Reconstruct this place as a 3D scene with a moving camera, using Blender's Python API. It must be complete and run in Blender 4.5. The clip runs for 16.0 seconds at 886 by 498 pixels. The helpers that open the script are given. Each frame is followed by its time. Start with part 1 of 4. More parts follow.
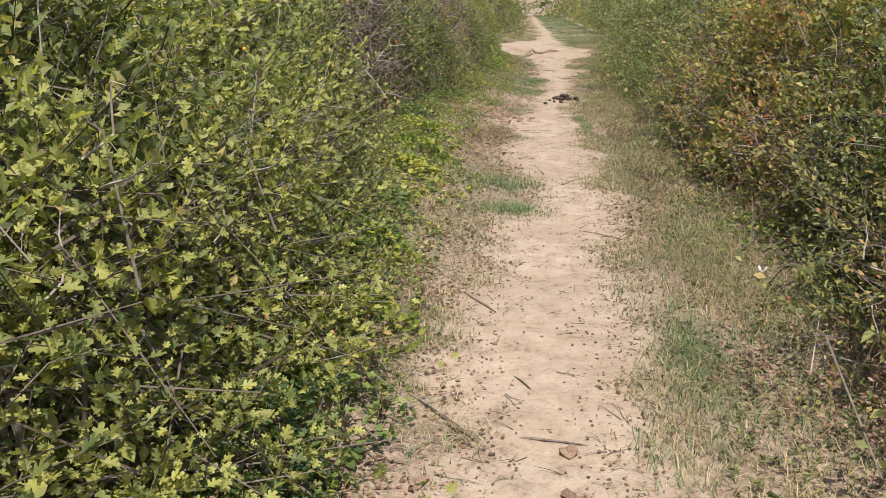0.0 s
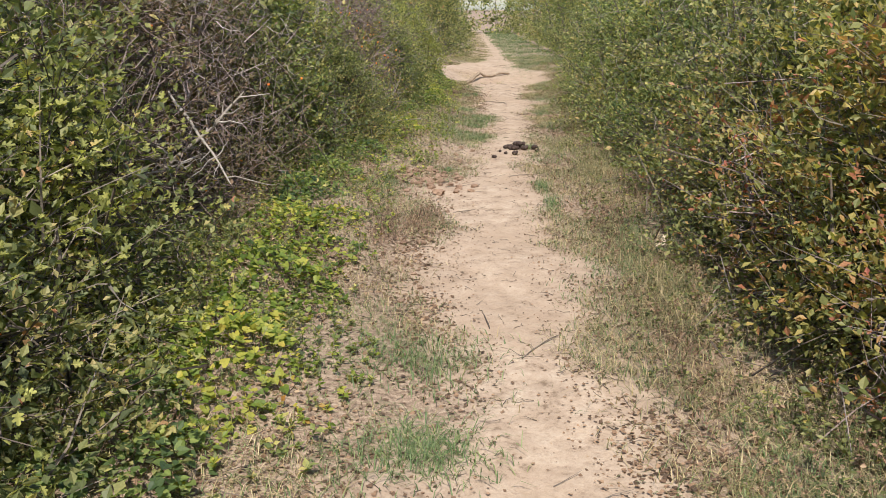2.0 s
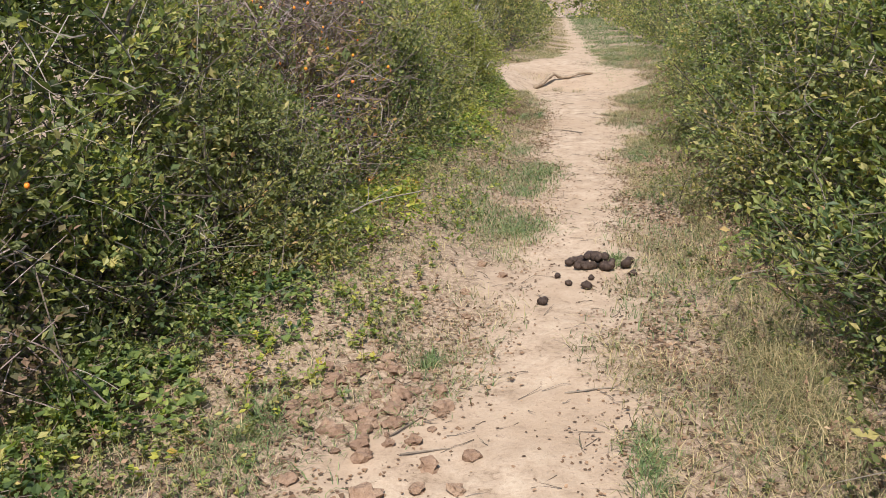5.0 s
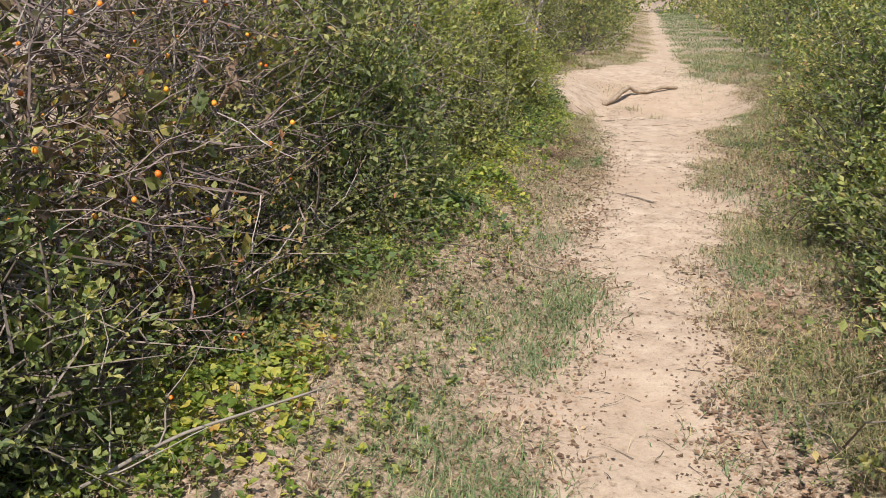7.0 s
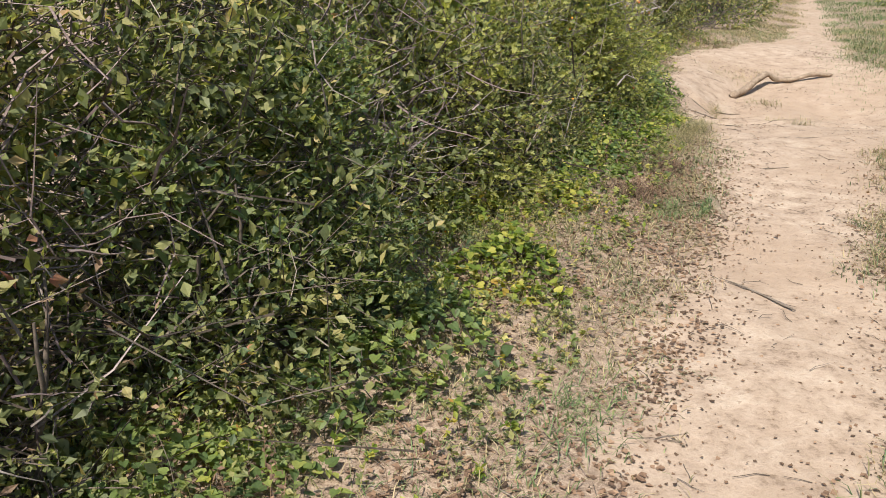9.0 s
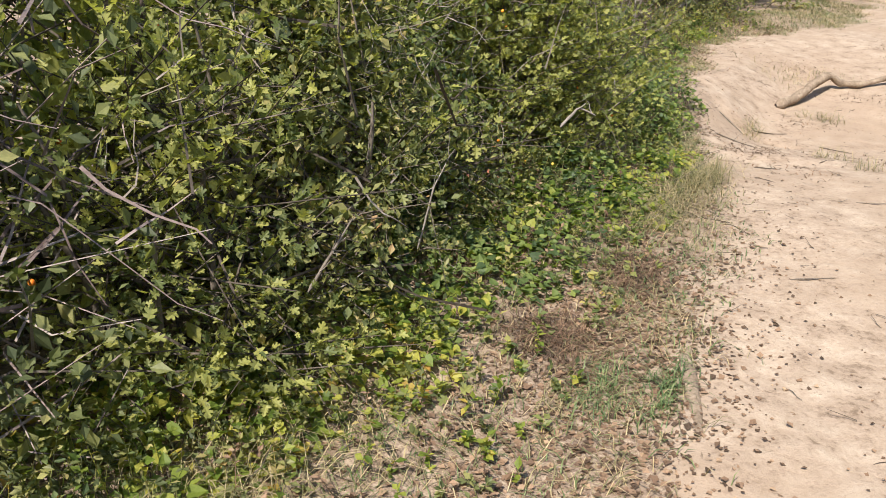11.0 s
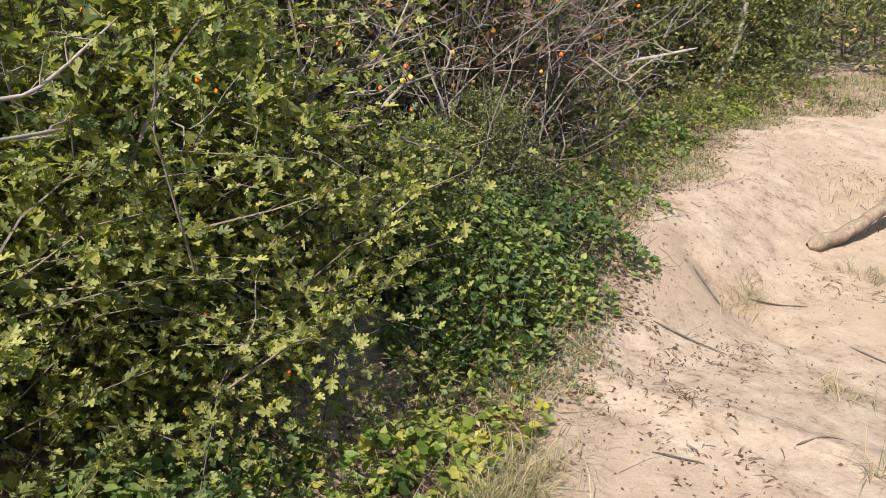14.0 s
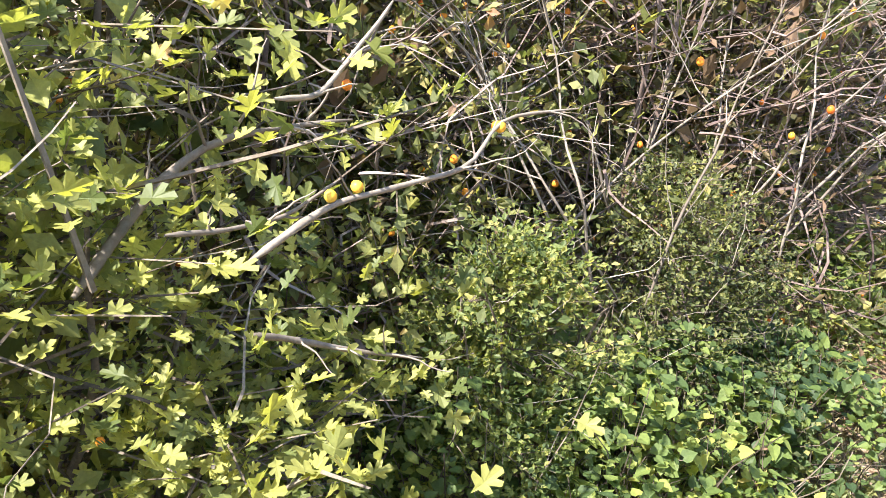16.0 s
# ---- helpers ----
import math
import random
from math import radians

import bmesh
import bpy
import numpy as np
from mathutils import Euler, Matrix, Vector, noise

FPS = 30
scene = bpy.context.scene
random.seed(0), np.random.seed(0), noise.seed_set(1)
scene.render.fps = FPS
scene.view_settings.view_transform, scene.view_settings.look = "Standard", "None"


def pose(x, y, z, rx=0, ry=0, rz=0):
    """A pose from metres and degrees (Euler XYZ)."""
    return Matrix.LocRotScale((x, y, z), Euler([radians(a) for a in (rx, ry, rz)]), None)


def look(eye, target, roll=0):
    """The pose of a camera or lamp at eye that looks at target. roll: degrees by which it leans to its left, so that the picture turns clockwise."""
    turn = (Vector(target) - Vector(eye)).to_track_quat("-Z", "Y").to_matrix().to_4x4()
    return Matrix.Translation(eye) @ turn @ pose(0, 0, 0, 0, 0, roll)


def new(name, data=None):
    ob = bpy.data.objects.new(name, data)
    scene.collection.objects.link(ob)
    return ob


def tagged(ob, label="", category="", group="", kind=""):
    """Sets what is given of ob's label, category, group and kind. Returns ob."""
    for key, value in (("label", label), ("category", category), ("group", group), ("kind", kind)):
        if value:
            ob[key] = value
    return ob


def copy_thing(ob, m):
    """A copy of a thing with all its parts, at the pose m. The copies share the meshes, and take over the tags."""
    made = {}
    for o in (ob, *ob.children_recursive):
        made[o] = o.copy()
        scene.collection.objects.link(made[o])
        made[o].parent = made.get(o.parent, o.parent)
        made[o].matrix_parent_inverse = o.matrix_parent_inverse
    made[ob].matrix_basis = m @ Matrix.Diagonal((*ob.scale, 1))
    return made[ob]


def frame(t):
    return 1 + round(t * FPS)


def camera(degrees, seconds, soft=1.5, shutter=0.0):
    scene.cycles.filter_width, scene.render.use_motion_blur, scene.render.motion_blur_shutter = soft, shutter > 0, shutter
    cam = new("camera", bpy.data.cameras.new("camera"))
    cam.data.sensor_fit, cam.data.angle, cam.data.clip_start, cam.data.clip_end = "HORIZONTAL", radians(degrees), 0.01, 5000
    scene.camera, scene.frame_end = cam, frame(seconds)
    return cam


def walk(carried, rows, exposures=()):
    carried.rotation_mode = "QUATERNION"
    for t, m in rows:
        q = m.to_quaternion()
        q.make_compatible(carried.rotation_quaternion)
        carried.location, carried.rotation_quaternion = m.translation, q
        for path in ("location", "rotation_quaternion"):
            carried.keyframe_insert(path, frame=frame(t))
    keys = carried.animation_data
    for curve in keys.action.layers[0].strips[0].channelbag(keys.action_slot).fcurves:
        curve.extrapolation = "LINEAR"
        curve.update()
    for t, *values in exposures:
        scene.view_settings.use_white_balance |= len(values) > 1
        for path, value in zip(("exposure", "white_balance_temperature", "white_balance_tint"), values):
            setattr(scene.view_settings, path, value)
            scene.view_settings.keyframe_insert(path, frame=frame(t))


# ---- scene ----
cam = camera(54.0, 16.0, soft=0.65)
PATH = [
    (0, (0.078, 0.082, 1.388), (-0.176, 1.984, 0.824), 0.3),
    (0.5, (0.036, 0.818, 1.416), (-0.231, 2.715, 0.84), -0.3),
    (1, (-0.016, 1.616, 1.42), (-0.183, 3.524, 0.846), -0.8),
    (1.5, (0.065, 2.438, 1.414), (-0.088, 4.353, 0.858), -1.1),
    (2, (0.066, 3.195, 1.401), (-0.092, 5.117, 0.87), -0.4),
    (2.5, (0.09, 3.935, 1.39), (-0.134, 5.846, 0.846), -0.2),
    (3, (0.091, 4.678, 1.362), (-0.176, 6.579, 0.801), -0.6),
    (3.5, (0.103, 5.486, 1.358), (-0.129, 7.389, 0.789), -1.5),
    (4, (0.107, 6.23, 1.36), (-0.154, 8.126, 0.779), -1.9),
    (4.5, (0.081, 7.023, 1.377), (-0.208, 8.916, 0.8), -2.3),
    (5, (0.143, 7.765, 1.4), (-0.213, 9.653, 0.842), -2.2),
    (5.2, (0.132, 8.043, 1.391), (-0.245, 9.927, 0.837), -2.2),
    (7.3, (0.101, 11.244, 1.441), (-0.475, 13.066, 0.851), -0.2),
    (7.5, (0.074, 11.487, 1.441), (-0.546, 13.294, 0.848), -0.2),
    (8, (0.009, 12.065, 1.425), (-0.645, 13.856, 0.822), -0.8),
    (8.2, (0.003, 12.286, 1.412), (-0.675, 14.067, 0.805), -1.0),
    (10.3, (-0.081, 15.063, 1.323), (-0.945, 16.71, 0.586), 0.2),
    (10.5, (-0.099, 15.285, 1.322), (-0.963, 16.929, 0.579), 0.3),
    (11, (-0.115, 15.813, 1.33), (-0.991, 17.455, 0.599), 0.2),
    (11.5, (-0.116, 16.315, 1.354), (-1.034, 17.936, 0.628), 0.5),
    (12, (-0.141, 16.914, 1.352), (-1.042, 18.557, 0.654), 1.2),
    (12.5, (-0.097, 17.432, 1.345), (-1.016, 19.073, 0.664), 1.4),
    (13, (-0.068, 17.885, 1.333), (-1.04, 19.484, 0.628), 1.7),
    (13.5, (-0.06, 18.377, 1.368), (-1.079, 19.948, 0.665), 1.4),
    (14, (-0.039, 18.834, 1.36), (-1.144, 20.348, 0.662), 1.7),
    (14.5, (-0.146, 19.24, 1.312), (-1.361, 20.66, 0.598), 2.2),
    (14.8, (-0.255, 19.457, 1.318), (-1.526, 20.815, 0.584), 2.7),
    (15, (-0.304, 19.631, 1.307), (-1.631, 20.937, 0.575), 2.2),
    (15.5, (-0.438, 19.991, 1.306), (-1.901, 21.132, 0.561), 2.1),
    (15.7, (-0.519, 20.12, 1.266), (-2.035, 21.212, 0.552), 1.0),
    (16, (-0.649, 20.292, 1.275), (-2.22, 21.296, 0.551), 1.0),
]
walk(cam, [(t, look(eye, target, roll)) for t, eye, target, roll in PATH],
     exposures=[(0, 0.5), (8, 0.6), (10.5, 0.65), (12.0, 0.75), (13.5, 0.7), (14.5, 0.7), (15.0, 1.15), (15.5, 1.55), (16, 1.9)])


# ---- sky and sun ----
SUN_EL, SUN_AZ = 54.0, 177.0          # degrees; azimuth clockwise from +y
world = bpy.data.worlds.new("sky")
scene.world = world
world.use_nodes = True
wn = world.node_tree
sky = wn.nodes.new("ShaderNodeTexSky")
sky.sky_type, sky.sun_disc = "NISHITA", False
sky.sun_elevation, sky.sun_rotation = radians(SUN_EL), radians(SUN_AZ)
wn.links.new(sky.outputs[0], wn.nodes["Background"].inputs[0])
wn.nodes["Background"].inputs[1].default_value = 0.13
sun = new("sun", bpy.data.lights.new("sun", "SUN"))
sun.data.energy, sun.data.angle, sun.data.color = 4.8, radians(0.55), (1.0, 0.95, 0.87)
sun.matrix_world = look((40 * math.sin(radians(SUN_AZ)) * math.cos(radians(SUN_EL)),
                         10 + 40 * math.cos(radians(SUN_AZ)) * math.cos(radians(SUN_EL)),
                         40 * math.sin(radians(SUN_EL))), (0, 10, 0))

rng = np.random.default_rng(7)


# ---- materials ----
class Nodes:
    """A small builder for node materials."""

    def __init__(self, name):
        self.mat = bpy.data.materials.new(name)
        self.mat.use_nodes = True
        self.tree = self.mat.node_tree
        self.bsdf = self.tree.nodes["Principled BSDF"]
        self.out = self.tree.nodes["Material Output"]

    def add(self, kind, **inputs):
        node = self.tree.nodes.new("ShaderNode" + kind)
        for key, value in inputs.items():
            self.put(node.inputs[key.replace("_", " ")], value)
        return node

    def put(self, socket, value):
        if isinstance(value, bpy.types.NodeSocket):
            self.tree.links.new(value, socket)
        else:
            socket.default_value = value

    def noise(self, scale, detail=4.0, rough=0.6, vector=None):
        node = self.add("TexNoise", Scale=scale, Detail=detail, Roughness=rough)
        self.put(node.inputs["Vector"], vector if vector else self.place())
        return node.outputs["Fac"]

    def place(self):
        return self.add("NewGeometry").outputs["Position"]

    def local(self):
        return self.add("TexCoord").outputs["Object"]

    def ramp(self, fac, stops):
        node = self.tree.nodes.new("ShaderNodeValToRGB")
        while len(node.color_ramp.elements) < len(stops):
            node.color_ramp.elements.new(0.5)
        for element, (pos, col) in zip(node.color_ramp.elements, stops):
            element.position = pos
            element.color = (*col, 1) if len(col) == 3 else col
        self.put(node.inputs[0], fac)
        return node.outputs[0]

    def math(self, op, a, b=0.0):
        node = self.tree.nodes.new("ShaderNodeMath")
        node.operation = op
        self.put(node.inputs[0], a)
        self.put(node.inputs[1], b)
        return node.outputs[0]

    def mix(self, fac, a, b, blend="MIX"):
        node = self.tree.nodes.new("ShaderNodeMix")
        node.data_type, node.blend_type = "RGBA", blend
        self.put(node.inputs[0], fac)
        for socket, value in ((node.inputs[6], a), (node.inputs[7], b)):
            self.put(socket, (*value, 1) if isinstance(value, tuple) else value)
        return node.outputs[2]

    def bump(self, height, strength, distance):
        node = self.add("Bump", Height=height, Strength=strength, Distance=distance)
        self.put(self.bsdf.inputs["Normal"], node.outputs[0])
        return node.outputs[0]


def leaf_material(name, stops, translucent=0.52, rough=0.5):
    """Leaf: each leaf takes its own colour from the ramp, with faint mottling."""
    n = Nodes(name)
    rand = n.add("NewGeometry").outputs["Random Per Island"]
    big = n.noise(2.3, 2.0)
    who = n.add("ObjectInfo").outputs["Random"]
    shift = n.math("ADD", n.math("MULTIPLY", n.math("SUBTRACT", big, 0.42), 0.65), n.math("MULTIPLY", n.math("SUBTRACT", who, 0.55), 0.24))
    col = n.ramp(n.math("ADD", n.math("MULTIPLY", rand, 0.8), shift), stops)
    col = n.mix(0.35, col, n.ramp(n.noise(160, 2.0), [(0.3, (0.55, 0.55, 0.5)), (0.7, (1.25, 1.2, 1.1))]), "MULTIPLY")
    n.put(n.bsdf.inputs["Base Color"], col)
    n.bsdf.inputs["Roughness"].default_value = rough
    n.bsdf.inputs["Specular IOR Level"].default_value = 0.35
    t = n.add("BsdfTranslucent")
    n.put(t.inputs["Color"], n.mix(1.0, col, (1.1, 1.15, 0.5), "MULTIPLY"))
    m = n.add("MixShader")
    n.put(m.inputs[0], translucent)
    n.put(m.inputs[1], n.bsdf.outputs[0])
    n.put(m.inputs[2], t.outputs[0])
    n.put(n.out.inputs[0], m.outputs[0])
    return n.mat


def plain_material(name, stops, scale, rough=0.85, bump=0.4, distance=0.004, by_object=0.3, coord="object", stretch=(1, 1, 1)):
    """Rough matter: colour by noise at two scales and a shift for each object, with bump."""
    n = Nodes(name)
    vec = n.local() if coord == "object" else n.place()
    mp = n.add("Mapping", Vector=vec)
    mp.inputs["Scale"].default_value = stretch
    vec = mp.outputs[0]
    a, b = n.noise(scale, 5.0, 0.65, vec), n.noise(scale * 6, 3.0, 0.6, vec)
    who = n.add("ObjectInfo").outputs["Random"]
    isl = n.add("NewGeometry").outputs["Random Per Island"]
    fac = n.math("ADD", n.math("MULTIPLY", a, 0.7), n.math("MULTIPLY", b, 0.3))
    fac = n.math("ADD", fac, n.math("MULTIPLY", n.math("SUBTRACT", n.math("ADD", who, isl), 1.0), by_object))
    n.put(n.bsdf.inputs["Base Color"], n.ramp(fac, stops))
    n.bsdf.inputs["Roughness"].default_value = rough
    n.bsdf.inputs["Specular IOR Level"].default_value = 0.2
    n.bump(n.math("ADD", a, n.math("MULTIPLY", b, 0.5)), bump, distance)
    return n.mat


LEAF_HAW = leaf_material("hawthorn_leaf", [(0.0, (0.130, 0.165, 0.060)), (0.35, (0.330, 0.340, 0.115)), (0.62, (0.430, 0.420, 0.125)),
                                           (0.80, (0.520, 0.520, 0.175)), (0.95, (0.620, 0.338, 0.185)), (1.0, (0.603, 0.159, 0.139))])
LEAF_OLIVE = leaf_material("blackthorn_leaf", [(0.0, (0.080, 0.100, 0.050)), (0.4, (0.205, 0.232, 0.095)), (0.7, (0.375, 0.365, 0.150)),
                                               (0.9, (0.540, 0.419, 0.191)), (1.0, (0.540, 0.210, 0.152))])
LEAF_LUSH = leaf_material("privet_leaf", [(0.0, (0.080, 0.124, 0.062)), (0.4, (0.198, 0.248, 0.092)), (0.75, (0.369, 0.382, 0.128)),
                                          (0.95, (0.620, 0.514, 0.213)), (1.0, (0.620, 0.571, 0.213))])
LEAF_DRY = leaf_material("withered_leaf", [(0.0, (0.06, 0.055, 0.026)), (0.35, (0.12, 0.105, 0.045)), (0.6, (0.16, 0.105, 0.065)),
                                           (0.85, (0.21, 0.135, 0.09)), (1.0, (0.34, 0.23, 0.14))], 0.25, 0.7)
LEAF_RED = leaf_material("dogwood_leaf", [(0.0, (0.12, 0.15, 0.055)), (0.35, (0.29, 0.29, 0.10)), (0.6, (0.50, 0.40, 0.14)),
                                          (0.80, (0.50, 0.23, 0.13)), (1.0, (0.36, 0.10, 0.08))])
LEAF_IVY = leaf_material("creeper_leaf", [(0.0, (0.051, 0.089, 0.046)), (0.4, (0.144, 0.206, 0.066)), (0.75, (0.270, 0.335, 0.098)),
                                          (1.0, (0.45, 0.47, 0.13))])
LEAF_GOLD = leaf_material("yellowing_creeper_leaf", [(0.0, (0.063, 0.105, 0.025)), (0.35, (0.164, 0.234, 0.039)), (0.65, (0.330, 0.365, 0.075)),
                                                     (0.88, (0.540, 0.490, 0.10)), (1.0, (0.455, 0.209, 0.070))])
GRASS_DRY = leaf_material("dry_grass", [(0.0, (0.12, 0.125, 0.055)), (0.3, (0.22, 0.20, 0.095)), (0.6, (0.42, 0.33, 0.19)), (1.0, (0.58, 0.48, 0.31))], 0.2, 0.6)
GRASS_GREEN = leaf_material("green_grass", [(0.0, (0.07, 0.115, 0.045)), (0.5, (0.16, 0.22, 0.09)), (0.85, (0.28, 0.31, 0.14)), (1.0, (0.48, 0.42, 0.22))], 0.25, 0.55)
LITTER = leaf_material("leaf_litter", [(0.0, (0.07, 0.045, 0.03)), (0.4, (0.18, 0.11, 0.07)), (0.75, (0.31, 0.20, 0.13)), (1.0, (0.46, 0.34, 0.22))], 0.1, 0.8)
TWIG = plain_material("twig_bark", [(0.2, (0.045, 0.035, 0.028)), (0.5, (0.12, 0.095, 0.075)), (0.8, (0.25, 0.21, 0.17))], 25, 0.85, 0.4, 0.002)
TWIG_GREY = plain_material("weathered_twig", [(0.2, (0.10, 0.08, 0.065)), (0.5, (0.22, 0.185, 0.155)), (0.8, (0.40, 0.35, 0.30))], 30, 0.85, 0.4, 0.002)
TWIG_RED = plain_material("thicket_twig", [(0.2, (0.08, 0.055, 0.05)), (0.5, (0.20, 0.15, 0.135)), (0.8, (0.38, 0.32, 0.29))], 30, 0.85, 0.4, 0.002)
BLEACHED = plain_material("bleached_wood", [(0.2, (0.14, 0.115, 0.095)), (0.5, (0.25, 0.215, 0.18)), (0.8, (0.40, 0.36, 0.315))], 30, 0.85, 0.5, 0.002)
LOG_BARK = plain_material("weathered_log", [(0.25, (0.10, 0.07, 0.045)), (0.5, (0.28, 0.21, 0.15)), (0.75, (0.48, 0.39, 0.29))], 14, 0.9, 0.9, 0.012, 0.1)
DUNG = plain_material("dark_dung", [(0.25, (0.022, 0.014, 0.011)), (0.6, (0.060, 0.040, 0.032)), (0.85, (0.14, 0.10, 0.08))], 60, 0.6, 0.9, 0.006, 0.15)
CLOD = plain_material("dry_dung_clod", [(0.2, (0.11, 0.068, 0.046)), (0.5, (0.23, 0.145, 0.10)), (0.8, (0.36, 0.25, 0.175))], 40, 0.95, 1.0, 0.010, 0.25)
HUSK = plain_material("pale_husk", [(0.2, (0.45, 0.34, 0.22)), (0.6, (0.66, 0.54, 0.38)), (0.9, (0.78, 0.68, 0.52))], 30, 0.7, 0.4, 0.002, 0.05)
PAPER = plain_material("white_scrap", [(0.2, (0.6, 0.58, 0.55)), (0.8, (0.85, 0.83, 0.8))], 30, 0.7, 0.2, 0.002, 0.05)
HIP = plain_material("rose_hip", [(0.2, (0.42, 0.06, 0.02)), (0.5, (0.72, 0.15, 0.025)), (0.8, (0.85, 0.32, 0.04))], 20, 0.3, 0.1, 0.001, 0.5)
PLUM = plain_material("yellow_fruit", [(0.2, (0.55, 0.24, 0.03)), (0.5, (0.80, 0.42, 0.05)), (0.8, (0.66, 0.55, 0.10))], 30, 0.4, 0.1, 0.001, 0.3)


def ground_material():
    n = Nodes("sandy_ground")
    cover = n.add("Attribute")
    cover.attribute_name = "cover"
    p = n.place()
    big, mid, fine, grit = n.noise(0.9, 4.0, 0.55, p), n.noise(7, 5.0, 0.65, p), n.noise(38, 5.0, 0.7, p), n.noise(190, 3.0, 0.7, p)
    sand = n.ramp(n.math("ADD", n.math("MULTIPLY", mid, 0.55), n.math("MULTIPLY", fine, 0.45)),
                  [(0.37, (0.19, 0.135, 0.095)), (0.45, (0.33, 0.247, 0.18)), (0.53, (0.405, 0.312, 0.233)), (0.62, (0.47, 0.38, 0.29))])
    sand = n.mix(n.ramp(big, [(0.42, (0, 0, 0)), (0.66, (0.75, 0.75, 0.75))]), sand, (0.34, 0.25, 0.178))
    speck = n.ramp(fine, [(0.55, (0, 0, 0)), (0.64, (0.85, 0.85, 0.85))])
    sand = n.mix(n.math("MULTIPLY", speck, mid), sand, (0.20, 0.125, 0.085))
    soil = n.ramp(n.math("ADD", n.math("MULTIPLY", fine, 0.6), n.math("MULTIPLY", grit, 0.4)),
                  [(0.38, (0.10, 0.07, 0.05)), (0.5, (0.27, 0.195, 0.14)), (0.62, (0.42, 0.33, 0.24))])
    edge = n.math("ADD", cover.outputs["Fac"], n.math("MULTIPLY", n.math("SUBTRACT", mid, 0.5), 1.6))
    edge = n.math("ADD", edge, n.math("MULTIPLY", n.math("SUBTRACT", n.noise(2.6, 3.0, 0.6, p), 0.5), 1.5))
    edge = n.ramp(n.math("ADD", edge, n.math("MULTIPLY", n.math("SUBTRACT", fine, 0.5), 0.9)), [(0.38, (0, 0, 0)), (0.62, (1, 1, 1))])
    n.put(n.bsdf.inputs["Base Color"], n.mix(edge, sand, soil))
    n.bsdf.inputs["Roughness"].default_value = 0.95
    n.bsdf.inputs["Specular IOR Level"].default_value = 0.1
    h = n.math("ADD", n.math("MULTIPLY", n.noise(14, 3.0, 0.5, p), 0.6), n.math("ADD", n.math("MULTIPLY", fine, 0.4), n.math("MULTIPLY", grit, 0.15)))
    n.bump(h, 0.55, 0.02)
    return n.mat


GROUND = ground_material()


# ---- mesh helpers ----
def mesh_from(name, verts, faces, material, smooth=False):
    """A mesh from vertex and face arrays (faces: rows of 3 or of 4)."""
    verts, faces = np.asarray(verts, np.float32), np.asarray(faces, np.int32)
    k = faces.shape[1]
    me = bpy.data.meshes.new(name)
    me.vertices.add(len(verts))
    me.vertices.foreach_set("co", verts.ravel())
    me.loops.add(faces.size)
    me.loops.foreach_set("vertex_index", faces.ravel())
    me.polygons.add(len(faces))
    me.polygons.foreach_set("loop_start", np.arange(len(faces), dtype=np.int32) * k)
    me.polygons.foreach_set("use_smooth", np.full(len(faces), smooth))
    me.materials.append(material)
    me.update(calc_edges=True)
    return me


def part(name, me, parent, label="", place=None):
    ob = new(name, me)
    ob.parent = parent
    if place is not None:
        ob.matrix_basis = place
    return tagged(ob, label)


def unit(v):
    return v / np.maximum(np.linalg.norm(v, axis=-1, keepdims=True), 1e-9)


def along(table, y):
    return np.interp(y, [r[0] for r in table], [r[1] for r in table])


# leaf outlines: y runs along the leaf, z is its upper side
OVAL = (np.array([(0, 0, 0), (0.30, 0.50, 0.08), (0, 1, -0.03), (-0.30, 0.45, 0.08)]), np.array([(0, 1, 2), (0, 2, 3)]))
SLIM = (np.array([(0, 0, 0), (0.20, 0.50, 0.06), (0, 1, -0.06), (-0.20, 0.42, 0.06)]), OVAL[1])


def fan(points, dip):
    ring = np.array([(x, y, dip * abs(x) * 2) for x, y in points])
    n = len(ring)
    return (np.vstack([ring, (0, 0.42, -0.03)]), np.array([(i, (i + 1) % n, n) for i in range(n)]))


LOBED = fan([(0, 0), (0.06, 0.20), (0.30, 0.27), (0.34, 0.40), (0.13, 0.45), (0.36, 0.64), (0.29, 0.78), (0.12, 0.70), (0.13, 0.93), (0, 1.0),
             (-0.15, 0.90), (-0.11, 0.68), (-0.30, 0.75), (-0.34, 0.60), (-0.12, 0.44), (-0.35, 0.38), (-0.28, 0.25), (-0.06, 0.20)], 0.16)
HEART = fan([(0, 0.08), (0.22, -0.06), (0.46, 0.16), (0.36, 0.52), (0, 1.0), (-0.36, 0.52), (-0.46, 0.16), (-0.22, -0.06)], 0.10)
FLAKE = (np.array([(0.3, 0, 0), (0.5, 0.6, 0.12), (0, 1, 0.02), (-0.4, 0.4, 0.14)]), np.array([(0, 1, 2), (0, 2, 3)]))


def scatter(shape, at, way, up, size):
    """Vertices and faces of many leaves: at their places, pointing along way, upper side towards up."""
    tv, tf = shape
    y = unit(way)
    x = unit(np.cross(y, up))
    z = np.cross(x, y)
    s = size[:, None, None]
    v = at[:, None] + s * (tv[None, :, 0:1] * x[:, None] + tv[None, :, 1:2] * y[:, None] + tv[None, :, 2:3] * z[:, None])
    f = tf[None] + (np.arange(len(at)) * len(tv))[:, None, None]
    return v.reshape(-1, 3), f.reshape(-1, tf.shape[1])


